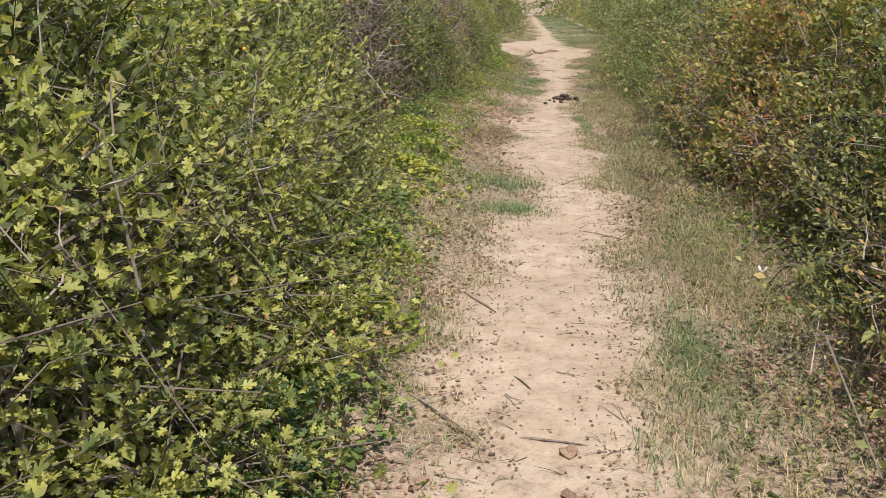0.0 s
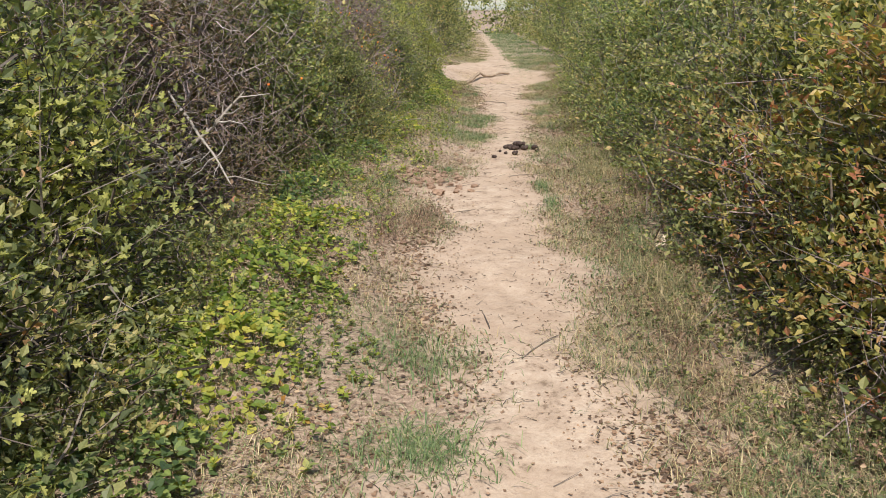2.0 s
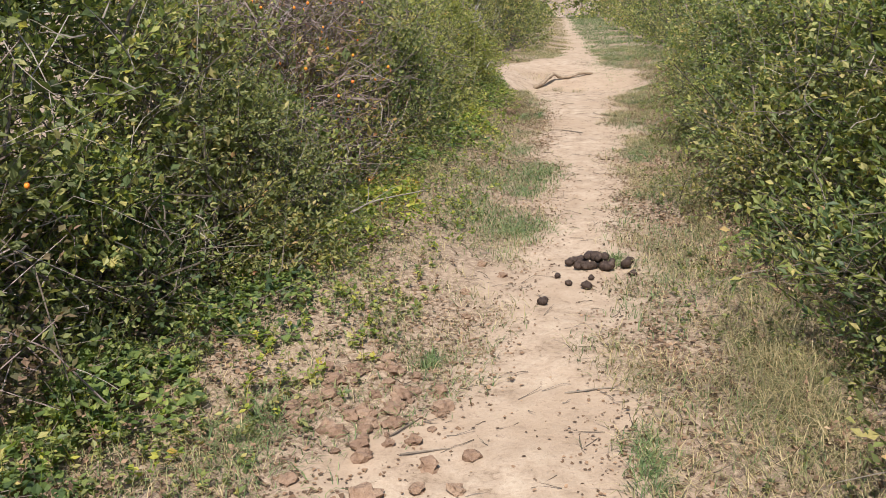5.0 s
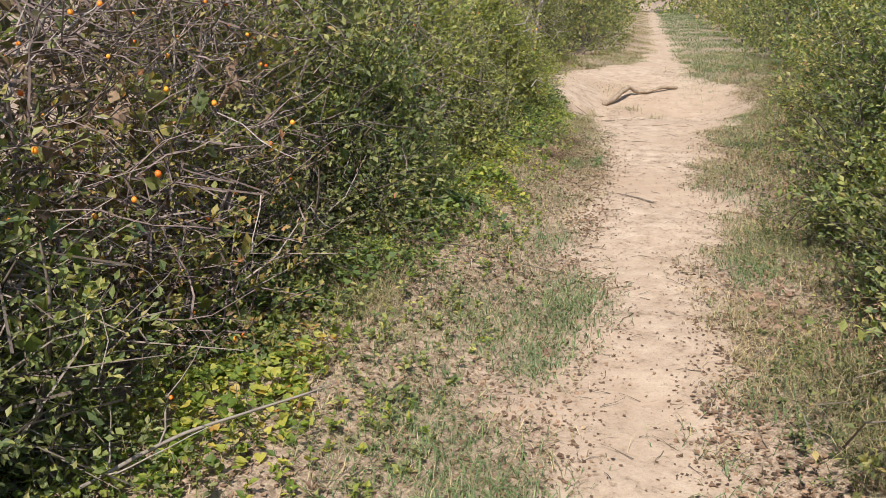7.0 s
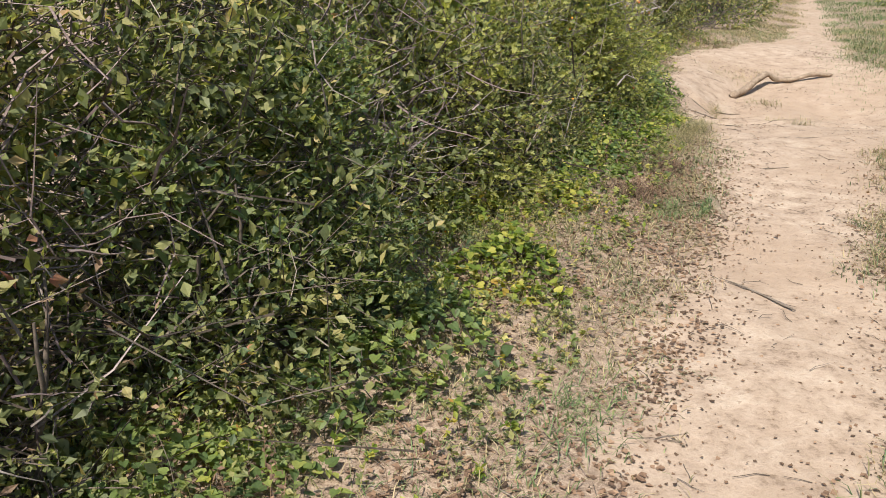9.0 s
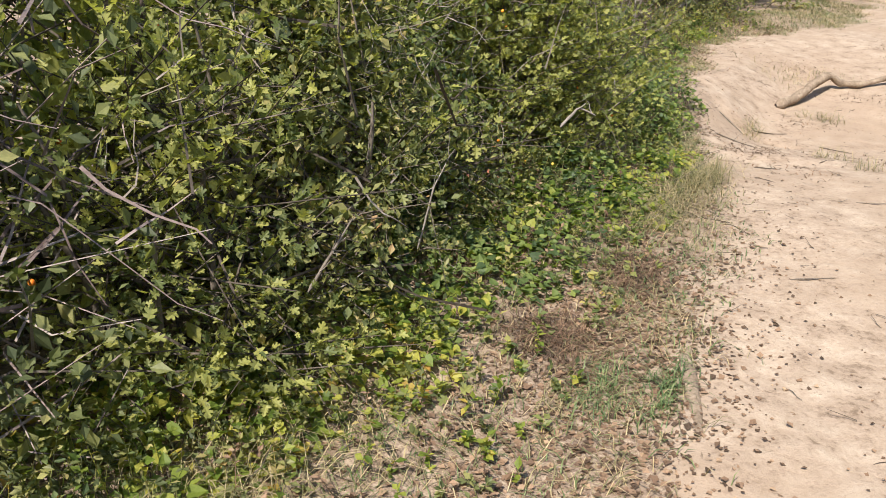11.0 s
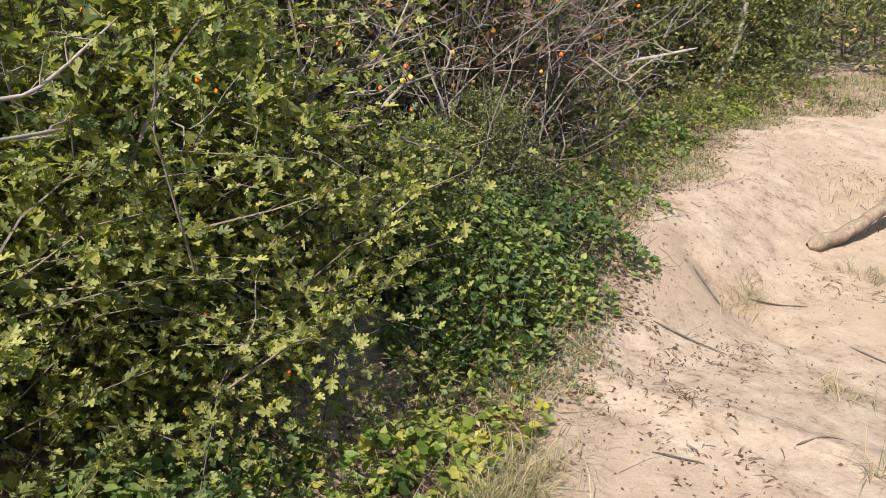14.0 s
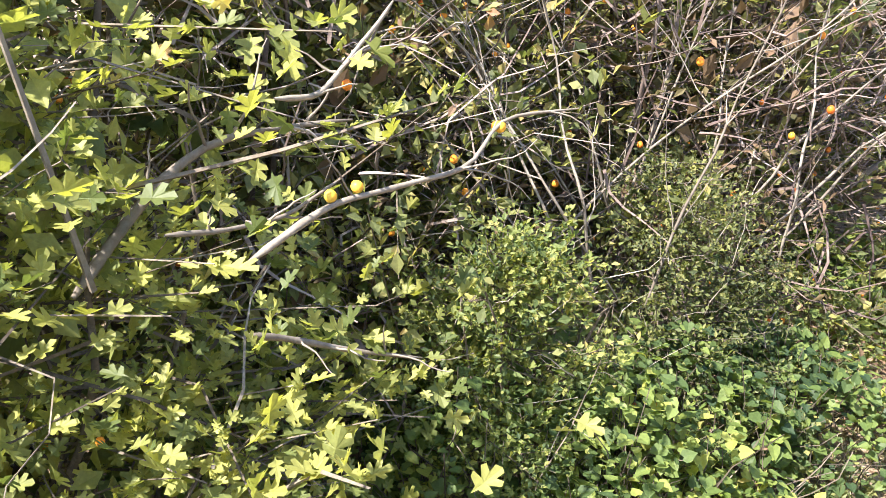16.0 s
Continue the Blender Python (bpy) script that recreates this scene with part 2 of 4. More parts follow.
def tubes(paths, radii, sides=4):
    """Many bent tapering twigs of equal point count. paths: n x k x 3, radii: n x k."""
    n, k, _ = paths.shape
    t = unit(np.gradient(paths, axis=1))
    ref = np.where(np.abs(t[..., 2:3]) > 0.85, np.array([1.0, 0.05, 0]), np.array([0.05, 0, 1.0]))
    a = unit(np.cross(t, ref))
    b = np.cross(t, a)
    ang = np.arange(sides) * 2 * np.pi / sides
    v = paths[:, :, None] + radii[:, :, None, None] * (np.cos(ang)[None, None, :, None] * a[:, :, None] + np.sin(ang)[None, None, :, None] * b[:, :, None])
    i, j, s = np.meshgrid(np.arange(n), np.arange(k - 1), np.arange(sides), indexing="ij")
    base = (i * k + j) * sides
    f = np.stack([base + s, base + (s + 1) % sides, base + sides + (s + 1) % sides, base + sides + s], -1)
    return v.reshape(-1, 3), f.reshape(-1, 4)


def bend(start, end, k, wobble, r):
    """n x k x 3 wandering paths from start to end."""
    u = np.linspace(0, 1, k)[None, :, None]
    p = start[:, None] * (1 - u) + end[:, None] * u
    w = r.normal(0, 1, p.shape) * wobble * np.linalg.norm(end - start, axis=1)[:, None, None]
    w[:, 0] = 0
    p = p + w
    if k > 4:
        p[:, 1:-1] = (p[:, :-2] + 2 * p[:, 1:-1] + p[:, 2:]) / 4
    return p


def lumps(radius, seed, n=(10, 7), rough=0.18, squash=0.8, square=0.0):
    """A lumpy rounded clod: vertices and faces (triangles)."""
    bm = bmesh.new()
    bmesh.ops.create_icosphere(bm, subdivisions=2, radius=1)
    for v in bm.verts:
        d = 1 + rough * noise.noise(v.co * 1.3 + Vector((seed * 7.1, 0, 0))) * 2 + rough * 0.6 * noise.noise(v.co * 3.6 + Vector((0, seed * 3.3, 0)))
        v.co = Vector((v.co.x * radius * d, v.co.y * radius * d, v.co.z * radius * squash * d))
    bm.verts.index_update()
    verts = np.array([v.co[:] for v in bm.verts])
    faces = np.array([[v.index for v in f.verts] for f in bm.faces])
    bm.free()
    return verts, faces


# ---- plan: edges of the bare path and of the thickets, by distance y ----
PATH_L = [(-40, -0.3), (2, -0.28), (3.5, -0.34), (5.3, -0.36), (6.0, -0.16), (6.6, -0.16), (7.0, -0.42), (7.6, -0.45), (8.5, -0.4), (9.4, -0.55), (10.0, -0.62),
          (10.8, -0.4), (12, -0.33), (13.8, -0.29), (14.6, -0.22), (15.5, -0.45), (17.5, -0.56), (19.2, -0.62), (20.4, -0.98), (21.8, -1.38),
          (22.9, -1.72), (24.5, -1.95), (26, -1.95), (27.5, -0.95), (30, -0.75), (33, -0.85), (40, -1.2), (60, -2.3), (120, -9), (600, -40)]
PATH_R = [(-40, 0.4), (2.2, 0.44), (3.5, 0.45), (5.3, 0.48), (7, 0.42), (8.6, 0.4), (10, 0.30), (11.2, 0.25), (13, 0.33), (14, 0.33), (15.3, 0.26),
          (16, 0.42), (17.5, 0.3), (18.6, 0.27), (20, 0.45), (21, 0.6), (22.4, 0.95), (24.5, 0.85), (26, 0.25), (29, -0.1), (33, -0.25), (40, -0.75),
          (60, -1.8), (120, -8.2), (600, -39)]
FACE_L = [(-30, -0.9), (2, -0.80), (3, -0.86), (4, -1.02), (5, -1.18), (7, -1.5), (8.7, -1.62), (10.3, -1.5), (12.4, -1.42), (14, -1.48), (15, -1.4), (16, -1.38),
          (17.3, -1.5), (18.5, -1.6), (19.5, -1.5), (20.5, -1.42), (21.4, -1.6), (22, -1.8), (23.2, -2.2), (24, -2.45), (26.5, -2.4),
          (28.5, -1.55), (32, -1.35), (40, -2.0), (60, -3.6), (120, -10)]
FACE_R = [(-30, 1.5), (3.0, 1.14), (4.3, 1.36), (5.2, 1.38), (6.2, 1.12), (7.4, 1.12), (9, 1.14), (11, 1.12), (13, 0.98), (15, 0.90), (17, 0.95), (19.4, 1.05), (22.5, 1.4), (25.6, 1.65),
          (28, 1.3), (34, 0.9), (40, 0.55), (60, -0.6), (120, -7)]


def smooth(e0, e1, v):
    u = np.clip((v - e0) / (e1 - e0), 0, 1)
    return u * u * (3 - 2 * u)


def wave(x, y, s, a):
    return np.sin(x * s + a) * np.cos(y * s * 0.83 + a * 1.7) + 0.5 * np.sin(x * s * 2.3 + y * s * 1.9 + a * 0.6)


def jag(y, a):
    """The frayed line where grass gives way to sand."""
    return 0.07 * np.sin(2.9 * y + a) + 0.05 * np.sin(7.1 * y + 2 * a) + 0.035 * np.sin(16.3 * y + 3 * a)


def height(x, y):
    """Height of the ground: a trodden path, raised verges, a washed-out hollow before the log."""
    x, y = np.asarray(x, float), np.asarray(y, float)
    l, r = along(PATH_L, y), along(PATH_R, y)
    h = 0.012 * wave(x, y, 2.1, 0.4) + 0.006 * wave(x, y, 7.3, 1.1) + 0.003 * wave(x, y, 21, 2.0)
    h = h + 0.10 * smooth(0.0, 0.9, l - x) + 0.05 * smooth(0.0, 0.8, x - r)
    hollow = np.exp(-((y - 22.9) / np.where(y < 22.9, 1.45, 2.0)) ** 2) * smooth(-1.65, -0.95, x) * (1 - smooth(0.3, 1.3, x))
    h = h - 0.33 * hollow
    ridge = np.exp(-((y - 21.45 - 0.12 * x) / 0.09) ** 2) * smooth(-1.5, -1.1, x) * (1 - smooth(0.2, 0.6, x))
    h = h + 0.035 * ridge
    gully = np.exp(-((y - 22.7 + 0.35 * (x + 1.2)) / 0.10) ** 2) * smooth(-1.6, -1.3, x) * (1 - smooth(-0.9, -0.6, x))
    h = h - 0.05 * gully
    return h


# ---- the ground ----
def build_ground():
    xs = np.unique(np.concatenate([-np.geomspace(2.6, 900, 40), np.arange(-2.6, 2.21, 0.06), np.geomspace(2.25, 900, 40)]))
    ys = np.unique(np.concatenate([-np.geomspace(0.5, 300, 24), np.arange(-0.4, 30, 0.065), np.geomspace(30, 1500, 60)]))
    gx, gy = np.meshgrid(xs, ys)
    z = height(gx, gy)
    near = (gy > 0) & (gy < 31)
    z = z + np.where(near, rng.normal(0, 0.0022, z.shape), 0)
    l, r = along(PATH_L, gy), along(PATH_R, gy)
    cover = smooth(-0.22, 0.34, np.maximum(l + jag(gy, 1.0) - gx, gx - r - jag(gy, 4.0)))
    nx = len(xs)
    i, j = np.meshgrid(np.arange(len(ys) - 1), np.arange(nx - 1), indexing="ij")
    a = (i * nx + j).ravel()
    faces = np.stack([a, a + 1, a + nx + 1, a + nx], 1)
    me = mesh_from("ground", np.stack([gx, gy, z], -1).reshape(-1, 3), faces, GROUND, True)
    att = me.attributes.new("cover", "FLOAT", "POINT")
    att.data.foreach_set("value", cover.astype(np.float32).ravel())
    tagged(new("ground", me), "pale dry sandy footpath between soil verges", "ground", kind="structure")


build_ground()


# ---- shrubs ----
def shrub(label, leaf, shape, bark, seed, clumps, per, size, rad=0.85, tall=1.75, bare=0, spray=0.16, low=0.9, core=0.6, fruit=None, fruits=0, inner=800):
    """A shrub: stems from the root, a crown of twig sprays with leaves, and fruit where it bears any."""
    r = np.random.default_rng(seed)
    base = new("shrub")
    tagged(base, label, "shrub", "thicket along the path")
    # fuller on the side towards the light and the path
    ang = np.where(r.uniform(0, 1, clumps) < 0.85, r.normal(-0.75, 1.05, clumps), r.uniform(0, 2 * np.pi, clumps))
    zz = tall * r.uniform(0.01, 1.0, clumps) ** 1.25
    # the sprays gather into boughs, with dark gaps between them
    lobes = 26
    la = np.where(r.uniform(0, 1, lobes) < 0.8, r.normal(-0.75, 1.1, lobes), r.uniform(0, 2 * np.pi, lobes))
    lz = tall * r.uniform(0.05, 0.97, lobes)
    who = r.integers(0, lobes, clumps)
    gather = r.uniform(0, 1, clumps) < 0.72
    da, dz = r.normal(0, 0.15, clumps) / rad, r.normal(0, 0.115, clumps)
    ang = np.where(gather, la[who] + da, ang)
    zz = np.clip(np.where(gather, lz[who] + dz, zz), 0.02, tall)
    swell = np.where(gather, 0.15 * r.uniform(0.4, 1.3, lobes)[who] * np.exp(-((da * rad / 0.17) ** 2 + (dz / 0.14) ** 2)), -0.10)
    u = zz / tall
    prof = np.where(u < 0.2, low + (1 - low) * u / 0.2, np.sqrt(np.clip(1 - (np.maximum(u - 0.2, 0) / 0.82) ** 1.7, 0.02, 1)))
    bulge = 1 + 0.15 * np.sin(ang * 3 + seed + 2.6 * u) + 0.13 * np.sin(ang * 5 - 9 * u + seed * 2) + 0.11 * np.sin(ang * 9 + 15 * u)
    depth = core + (1 - core) * r.uniform(0, 1, clumps) ** 0.45
    rr = np.maximum(rad * prof * (1.06 - 0.28 * u) * bulge * depth + swell, 0.05)
    c = np.stack([rr * np.cos(ang), rr * np.sin(ang), zz], 1)
    out = unit(np.stack([np.cos(ang), np.sin(ang), 0.35 + 0.5 * u], 1) + r.normal(0, 0.45, (clumps, 3)))
    length = spray * r.uniform(0.5, 1.5, clumps)
    tip = c + out * length[:, None] + np.stack([np.zeros(clumps), np.zeros(clumps), -0.15 * length], 1)
    root = c - out * (0.35 + 0.3 * r.uniform(0, 1, clumps))[:, None] * np.array([1, 1, 0.9])
    root[:, 2] = np.maximum(root[:, 2], 0.02)
    w = bend(root, tip, 3, 0.09, r)
    rad_w = np.linspace(0.0042, 0.0012, 3)[None] * r.uniform(0.7, 1.3, (clumps, 1))
    v1, f1 = tubes(w[::2], rad_w[::2], 3)
    # main stems
    ns = 6
    sa = r.uniform(0, 2 * np.pi, ns)
    foot = np.stack([0.12 * np.cos(sa), 0.12 * np.sin(sa), np.full(ns, -0.03)], 1)
    head = np.stack([rad * 0.62 * np.cos(sa + r.normal(0, 0.3, ns)), rad * 0.62 * np.sin(sa), tall * r.uniform(0.55, 0.9, ns)], 1)
    for p0, p1 in zip(foot, head):
        v, f = tubes(bend(p0[None], p1[None], 8, 0.03, r), np.linspace(0.016, 0.004, 8)[None] * r.uniform(0.7, 1.2), 6)
        part("stem", mesh_from("stem", v, f, bark, True), base)
    tagged(part("branchwork", mesh_from("branchwork", v1, f1, bark), base), kind="stuff")
    if bare:
        # leafless twigs that tangle in and out of the crown
        ba, bu = r.uniform(0, 2 * np.pi, bare), r.uniform(0.08, 0.95, bare)
        br = rad * r.uniform(0.5, 1.04, bare) * np.sqrt(np.clip(1.05 - (np.maximum(bu - 0.35, 0) / 0.68) ** 2, 0.05, 1))
        s = np.stack([br * np.cos(ba), br * np.sin(ba), bu * tall], 1)
        e = s + unit(r.normal(0, 1, (bare, 3)) + np.array([0, 0, 0.25])) * (r.uniform(0.12, 0.5, bare) * min(1.0, tall / 1.6))[:, None]
        e[:, 2] = np.maximum(e[:, 2], 0.03)
        v, f = tubes(bend(s, e, 5, 0.10, r), np.linspace(0.0036, 0.0012, 5)[None] * (1.0 if bare > 300 else 0.72) * r.uniform(0.6, 1.6, (bare, 1)), 3)
        tagged(part("twig_tangle", mesh_from("twig_tangle", v, f, TWIG_GREY if bark is TWIG else bark), base, "tangled leafless grey twigs"), kind="stuff")
    n = clumps * per
    k = np.repeat(np.arange(clumps), per)
    t = r.uniform(0.35, 1.05, n)
    seg = np.clip((t * 2).astype(int), 0, 1)
    q = w[k, seg] + (w[k, seg + 1] - w[k, seg]) * (t * 2 - seg)[:, None]
    way = unit(out[k] + r.normal(0, 0.75, (n, 3)))
    q = q + way * r.uniform(0, 0.02, n)[:, None]
    up = unit(np.array([0, 0, 1.0]) + 0.5 * out[k] + r.normal(0, 0.55, (n, 3)))
    v, f = scatter(shape, q, way, up, size * r.uniform(0.55, 1.35, n))
    v[:, 2] = np.maximum(v[:, 2], 0.0)
    # leaves deep in the crown
    m = inner
    ia, iu = r.uniform(0, 2 * np.pi, m), r.uniform(0.0, 0.95, m)
    ir = rad * 0.72 * np.sqrt(r.uniform(0.05, 1, m)) * np.sqrt(np.clip(1 - (np.maximum(iu - 0.35, 0) / 0.68) ** 2.2, 0.02, 1))
    iv, if_ = scatter(OVAL, np.stack([ir * np.cos(ia), ir * np.sin(ia), iu * tall], 1), unit(r.normal(0, 1, (m, 3))), unit(r.normal(0, 1, (m, 3))), r.uniform(0.05, 0.10, m))
    iv[:, 2] = np.maximum(iv[:, 2], 0.0)
    if_ = if_ + len(v)
    tagged(part("foliage", mesh_from("foliage", np.vstack([v, iv]), np.vstack([f, if_]), leaf), base), kind="stuff")
    if fruits:
        fv, ff = lumps(0.009, seed, rough=0.05, squash=1.15)
        fm = mesh_from("berry", fv, ff, fruit, True)
        for i in r.choice(clumps, fruits, replace=False):
            part("berry", fm, base, place=Matrix.Translation(Vector(tip[i])) @ Matrix.Scale(r.uniform(0.8, 1.2), 4))
    return base


HAW = shrub("dense hawthorn shrub with lobed yellow-green autumn leaves", LEAF_HAW, LOBED, TWIG, 11, 500, 13, 0.042, bare=60, fruit=PLUM, fruits=10)
HAW2 = shrub("hawthorn shrub with yellowing lobed leaves and bare twig ends", LEAF_HAW, LOBED, TWIG, 12, 430, 12, 0.043, bare=80, rad=0.8, tall=1.6, fruit=HIP, fruits=8)
OLV = shrub("dense blackthorn shrub with small dull olive leaves", LEAF_OLIVE, OVAL, TWIG, 21, 560, 17, 0.038, bare=90)
OLV2 = shrub("tangled blackthorn shrub with small olive leaves and grey twigs", LEAF_OLIVE, OVAL, TWIG, 22, 500, 17, 0.039, bare=200, rad=0.9, tall=1.8)
LUSH = shrub("leafy privet shrub with fresh green narrow leaves", LEAF_LUSH, SLIM, TWIG, 31, 520, 17, 0.050, bare=40)
LUSH2 = shrub("leafy green privet shrub with a few yellow leaves", LEAF_LUSH, OVAL, TWIG, 32, 520, 17, 0.042, bare=60, rad=0.8, tall=1.65)
DEAD = shrub("half-dead thorn thicket of brown twigs with withered leaves", LEAF_DRY, OVAL, TWIG_RED, 41, 430, 14, 0.034, bare=460, low=0.85, fruit=HIP, fruits=8)
DEAD2 = shrub("leafless rose thicket of grey twigs with red hips", LEAF_DRY, SLIM, TWIG_RED, 42, 300, 9, 0.036, bare=700, rad=0.95, tall=1.8, fruit=HIP, fruits=60)
DEAD3 = shrub("thorn shrub of tangled brown twigs with sparse olive leaves", LEAF_OLIVE, OVAL, TWIG_RED, 43, 420, 13, 0.040, bare=330, fruit=HIP, fruits=10)
RED = shrub("dogwood shrub with red and yellow autumn leaves", LEAF_RED, OVAL, TWIG, 51, 500, 17, 0.041, bare=60)
FAR = shrub("tall olive-green shrub in the back of the thicket", LEAF_OLIVE, OVAL, TWIG, 61, 130, 14, 0.085, rad=1.15, tall=2.2, spray=0.25, core=0.7, inner=300)
FAR2 = shrub("tall green shrub in the back of the thicket", LEAF_LUSH, OVAL, TWIG, 62, 130, 14, 0.085, rad=1.15, tall=2.1, spray=0.25, core=0.7, inner=300)
DIST = shrub("dull olive shrub beside the far path", LEAF_OLIVE, OVAL, TWIG, 63, 230, 13, 0.06, rad=0.85, tall=1.9, spray=0.2, inner=300)
DIST2 = shrub("green shrub beside the far path", LEAF_LUSH, OVAL, TWIG, 64, 230, 13, 0.06, rad=0.85, tall=1.9, spray=0.2, inner=300)
HAW_LOW = shrub("young hawthorn shrub with lobed yellow-green leaves", LEAF_HAW, LOBED, TWIG, 71, 230, 13, 0.030, rad=0.46, tall=0.9, bare=25, spray=0.13, inner=160)
OLV_LOW = shrub("low blackthorn shrub with small olive leaves", LEAF_OLIVE, OVAL, TWIG, 72, 240, 15, 0.028, rad=0.46, tall=0.9, bare=40, spray=0.12, inner=160)
LUSH_LOW = shrub("low leafy privet shrub with fresh green leaves", LEAF_LUSH, OVAL, TWIG, 73, 240, 14, 0.030, rad=0.46, tall=0.85, bare=25, spray=0.12, inner=160)
RED_LOW = shrub("low dogwood shrub with reddening autumn leaves", LEAF_RED, OVAL, TWIG_RED, 74, 240, 14, 0.027, rad=0.46, tall=0.9, bare=60, spray=0.12, inner=160)
MADE = {}


def plant(kind, x, y, turn, scale=1.0, sz=None):
    """Put a shrub into the ground; the first call for a kind places the original."""
    m = pose(x, y, float(height(x, y)) - 0.01, 0, 0, turn) @ Matrix.Diagonal((scale, scale, sz or scale, 1))
    if kind.name not in MADE:
        MADE[kind.name] = kind
        kind.matrix_basis = m
        return kind
    ob = copy_thing(kind, Matrix.Identity(4))
    ob.matrix_basis = m
    return ob


# thicket on the left bank: y, kind, size
LEFT = [(0.6, OLV, 1.0), (1.6, HAW2, 1.0), (2.5, OLV, 0.95), (3.3, HAW2, 0.95), (4.2, HAW2, 1.0), (5.0, OLV, 0.95), (5.8, HAW2, 1.0), (6.6, OLV2, 1.0), (7.4, DEAD3, 1.0),
        (8.2, DEAD, 0.95), (9.0, DEAD, 1.0), (9.8, DEAD, 0.95), (10.5, OLV2, 1.0), (11.2, LUSH2, 1.0), (11.9, OLV, 0.9), (12.6, DEAD3, 0.9),
        (13.3, DEAD2, 0.95), (14.1, DEAD2, 0.95), (14.8, DEAD3, 0.9), (15.5, OLV2, 1.0), (16.2, DEAD3, 0.95), (16.9, DEAD3, 0.95), (17.6, HAW2, 1.0), (18.3, HAW, 0.9), (18.9, LUSH2, 0.8),
        (19.5, HAW2, 0.8), (20.2, HAW, 0.95), (22.9, DEAD2, 0.9), (23.8, DEAD2, 1.0), (24.8, DEAD3, 1.0), (25.8, OLV2, 1.0), (27.0, DIST, 1.05),
        (28.3, DIST, 1.05), (29.6, DIST, 1.0), (31.2, DIST, 1.1), (33.0, DIST, 1.1), (35.0, DIST2, 1.2), (37.5, DIST, 1.2), (40, DIST, 1.3), (43, DIST, 1.4),
        (47, DIST, 1.5), (52, FAR, 1.2), (58, FAR, 1.3)]
RIGHT = [(1.6, OLV, 1.0), (2.7, OLV2, 0.95), (3.7, RED, 0.85), (4.7, OLV, 0.95), (5.7, RED, 1.0), (6.7, RED, 0.95), (7.5, RED, 0.9), (8.4, OLV, 0.95), (9.2, OLV2, 0.95),
         (10.0, OLV2, 0.9), (10.8, LUSH, 0.9), (11.6, OLV2, 0.95), (12.4, LUSH2, 0.95), (13.2, OLV, 0.9), (14.0, LUSH2, 0.95), (14.9, OLV, 0.85), (15.8, LUSH2, 0.9), (16.8, OLV, 0.9),
         (17.8, LUSH2, 0.95), (18.9, OLV, 1.0), (20.0, LUSH2, 1.0), (21.2, DIST, 1.0), (22.5, DIST2, 1.0), (23.8, DIST, 1.0), (25.2, DIST2, 1.05), (26.6, DIST2, 1.05), (28.0, DIST, 1.0),
         (29.6, DIST, 1.1), (31.5, DIST2, 1.1), (33.5, DIST, 1.15), (36, DIST2, 1.2), (39, DIST, 1.3), (43, DIST2, 1.4), (48, DIST, 1.5), (54, FAR2, 1.3)]
for i, (y, kind, s) in enumerate(LEFT):
    depth = 0.92 * s
    plant(kind, float(along(FACE_L, y)) - depth, y, 77 * i % 70 - 35, s)
for i, (y, kind, s) in enumerate(RIGHT):
    depth = 0.82 * s
    plant(kind, float(along(FACE_R, y)) + depth, y, 101 * i % 70 - 125, s)
for i in range(15):
    y = 0.5 + 2.9 * i
    plant((FAR, FAR2)[i % 2], float(along(FACE_L, y)) - 2.25, y, 53 * i % 70 - 35, 1.0)
    plant((FAR2, FAR)[i % 2], float(along(FACE_R, y)) + 2.3, y + 0.6, 37 * i % 70 - 125, 1.0)
# a skirt of younger shrubs along the foot of both thickets
SKIRT_L = [(4.2, HAW_LOW), (4.9, HAW_LOW), (5.6, OLV_LOW), (6.6, HAW_LOW), (10.9, LUSH_LOW), (11.6, OLV_LOW), (12.7, LUSH_LOW), (13.7, RED_LOW), (14.5, OLV_LOW), (15.2, LUSH_LOW),
           (17.4, HAW_LOW), (18.0, OLV_LOW), (18.9, LUSH_LOW)]
SKIRT_R = [(3.1, RED_LOW), (4.2, OLV_LOW), (5.1, RED_LOW), (5.9, RED_LOW), (6.7, OLV_LOW), (7.5, RED_LOW), (8.3, OLV_LOW), (9.1, RED_LOW), (9.8, LUSH_LOW), (10.9, LUSH_LOW), (12.0, LUSH_LOW),
           (13.4, OLV_LOW), (14.6, LUSH_LOW), (16.2, OLV_LOW)]
for i, (y, kind) in enumerate(SKIRT_L):
    plant(kind, float(along(FACE_L, y)) - 0.36, y, 83 * i % 60 - 30, 0.9 + 0.08 * (i % 4))
for i, (y, kind) in enumerate(SKIRT_R):
    plant(kind, float(along(FACE_R, y)) + 0.36, y, 71 * i % 60 - 120, 0.9 + 0.08 * (i % 3))
# low growth that leans out towards the path, and what stands close behind it
for i, (kind, x, y, turn, s) in enumerate([(HAW, -1.98, 19.85, -10, 0.72), (HAW2, -1.92, 20.30, 5, 0.66), (OLV2, -2.95, 21.5, 0, 0.95), (DEAD2, -2.75, 22.3, 10, 0.9), (DEAD2, -2.9, 21.0, 40, 0.9), (OLV, -2.1, 21.9, 10, 0.36), (LUSH2, -1.95, 21.3, -10, 0.36),
                                           (OLV2, -3.0, 20.6, -20, 1.1), (OLV, -3.2, 22.8, 20, 1.1), (LUSH2, -1.75, 15.9, 0, 0.6), (OLV, -1.7, 12.0, 10, 0.55), (OLV2, -1.95, 18.4, -15, 0.6),
                                           (HAW_LOW, -1.15, 2.0, 10, 1.15), (HAW_LOW, -1.2, 3.5, -20, 1.15), (HAW_LOW, -1.12, 2.8, 15, 1.0)]):
    plant(kind, x, y, turn, s)
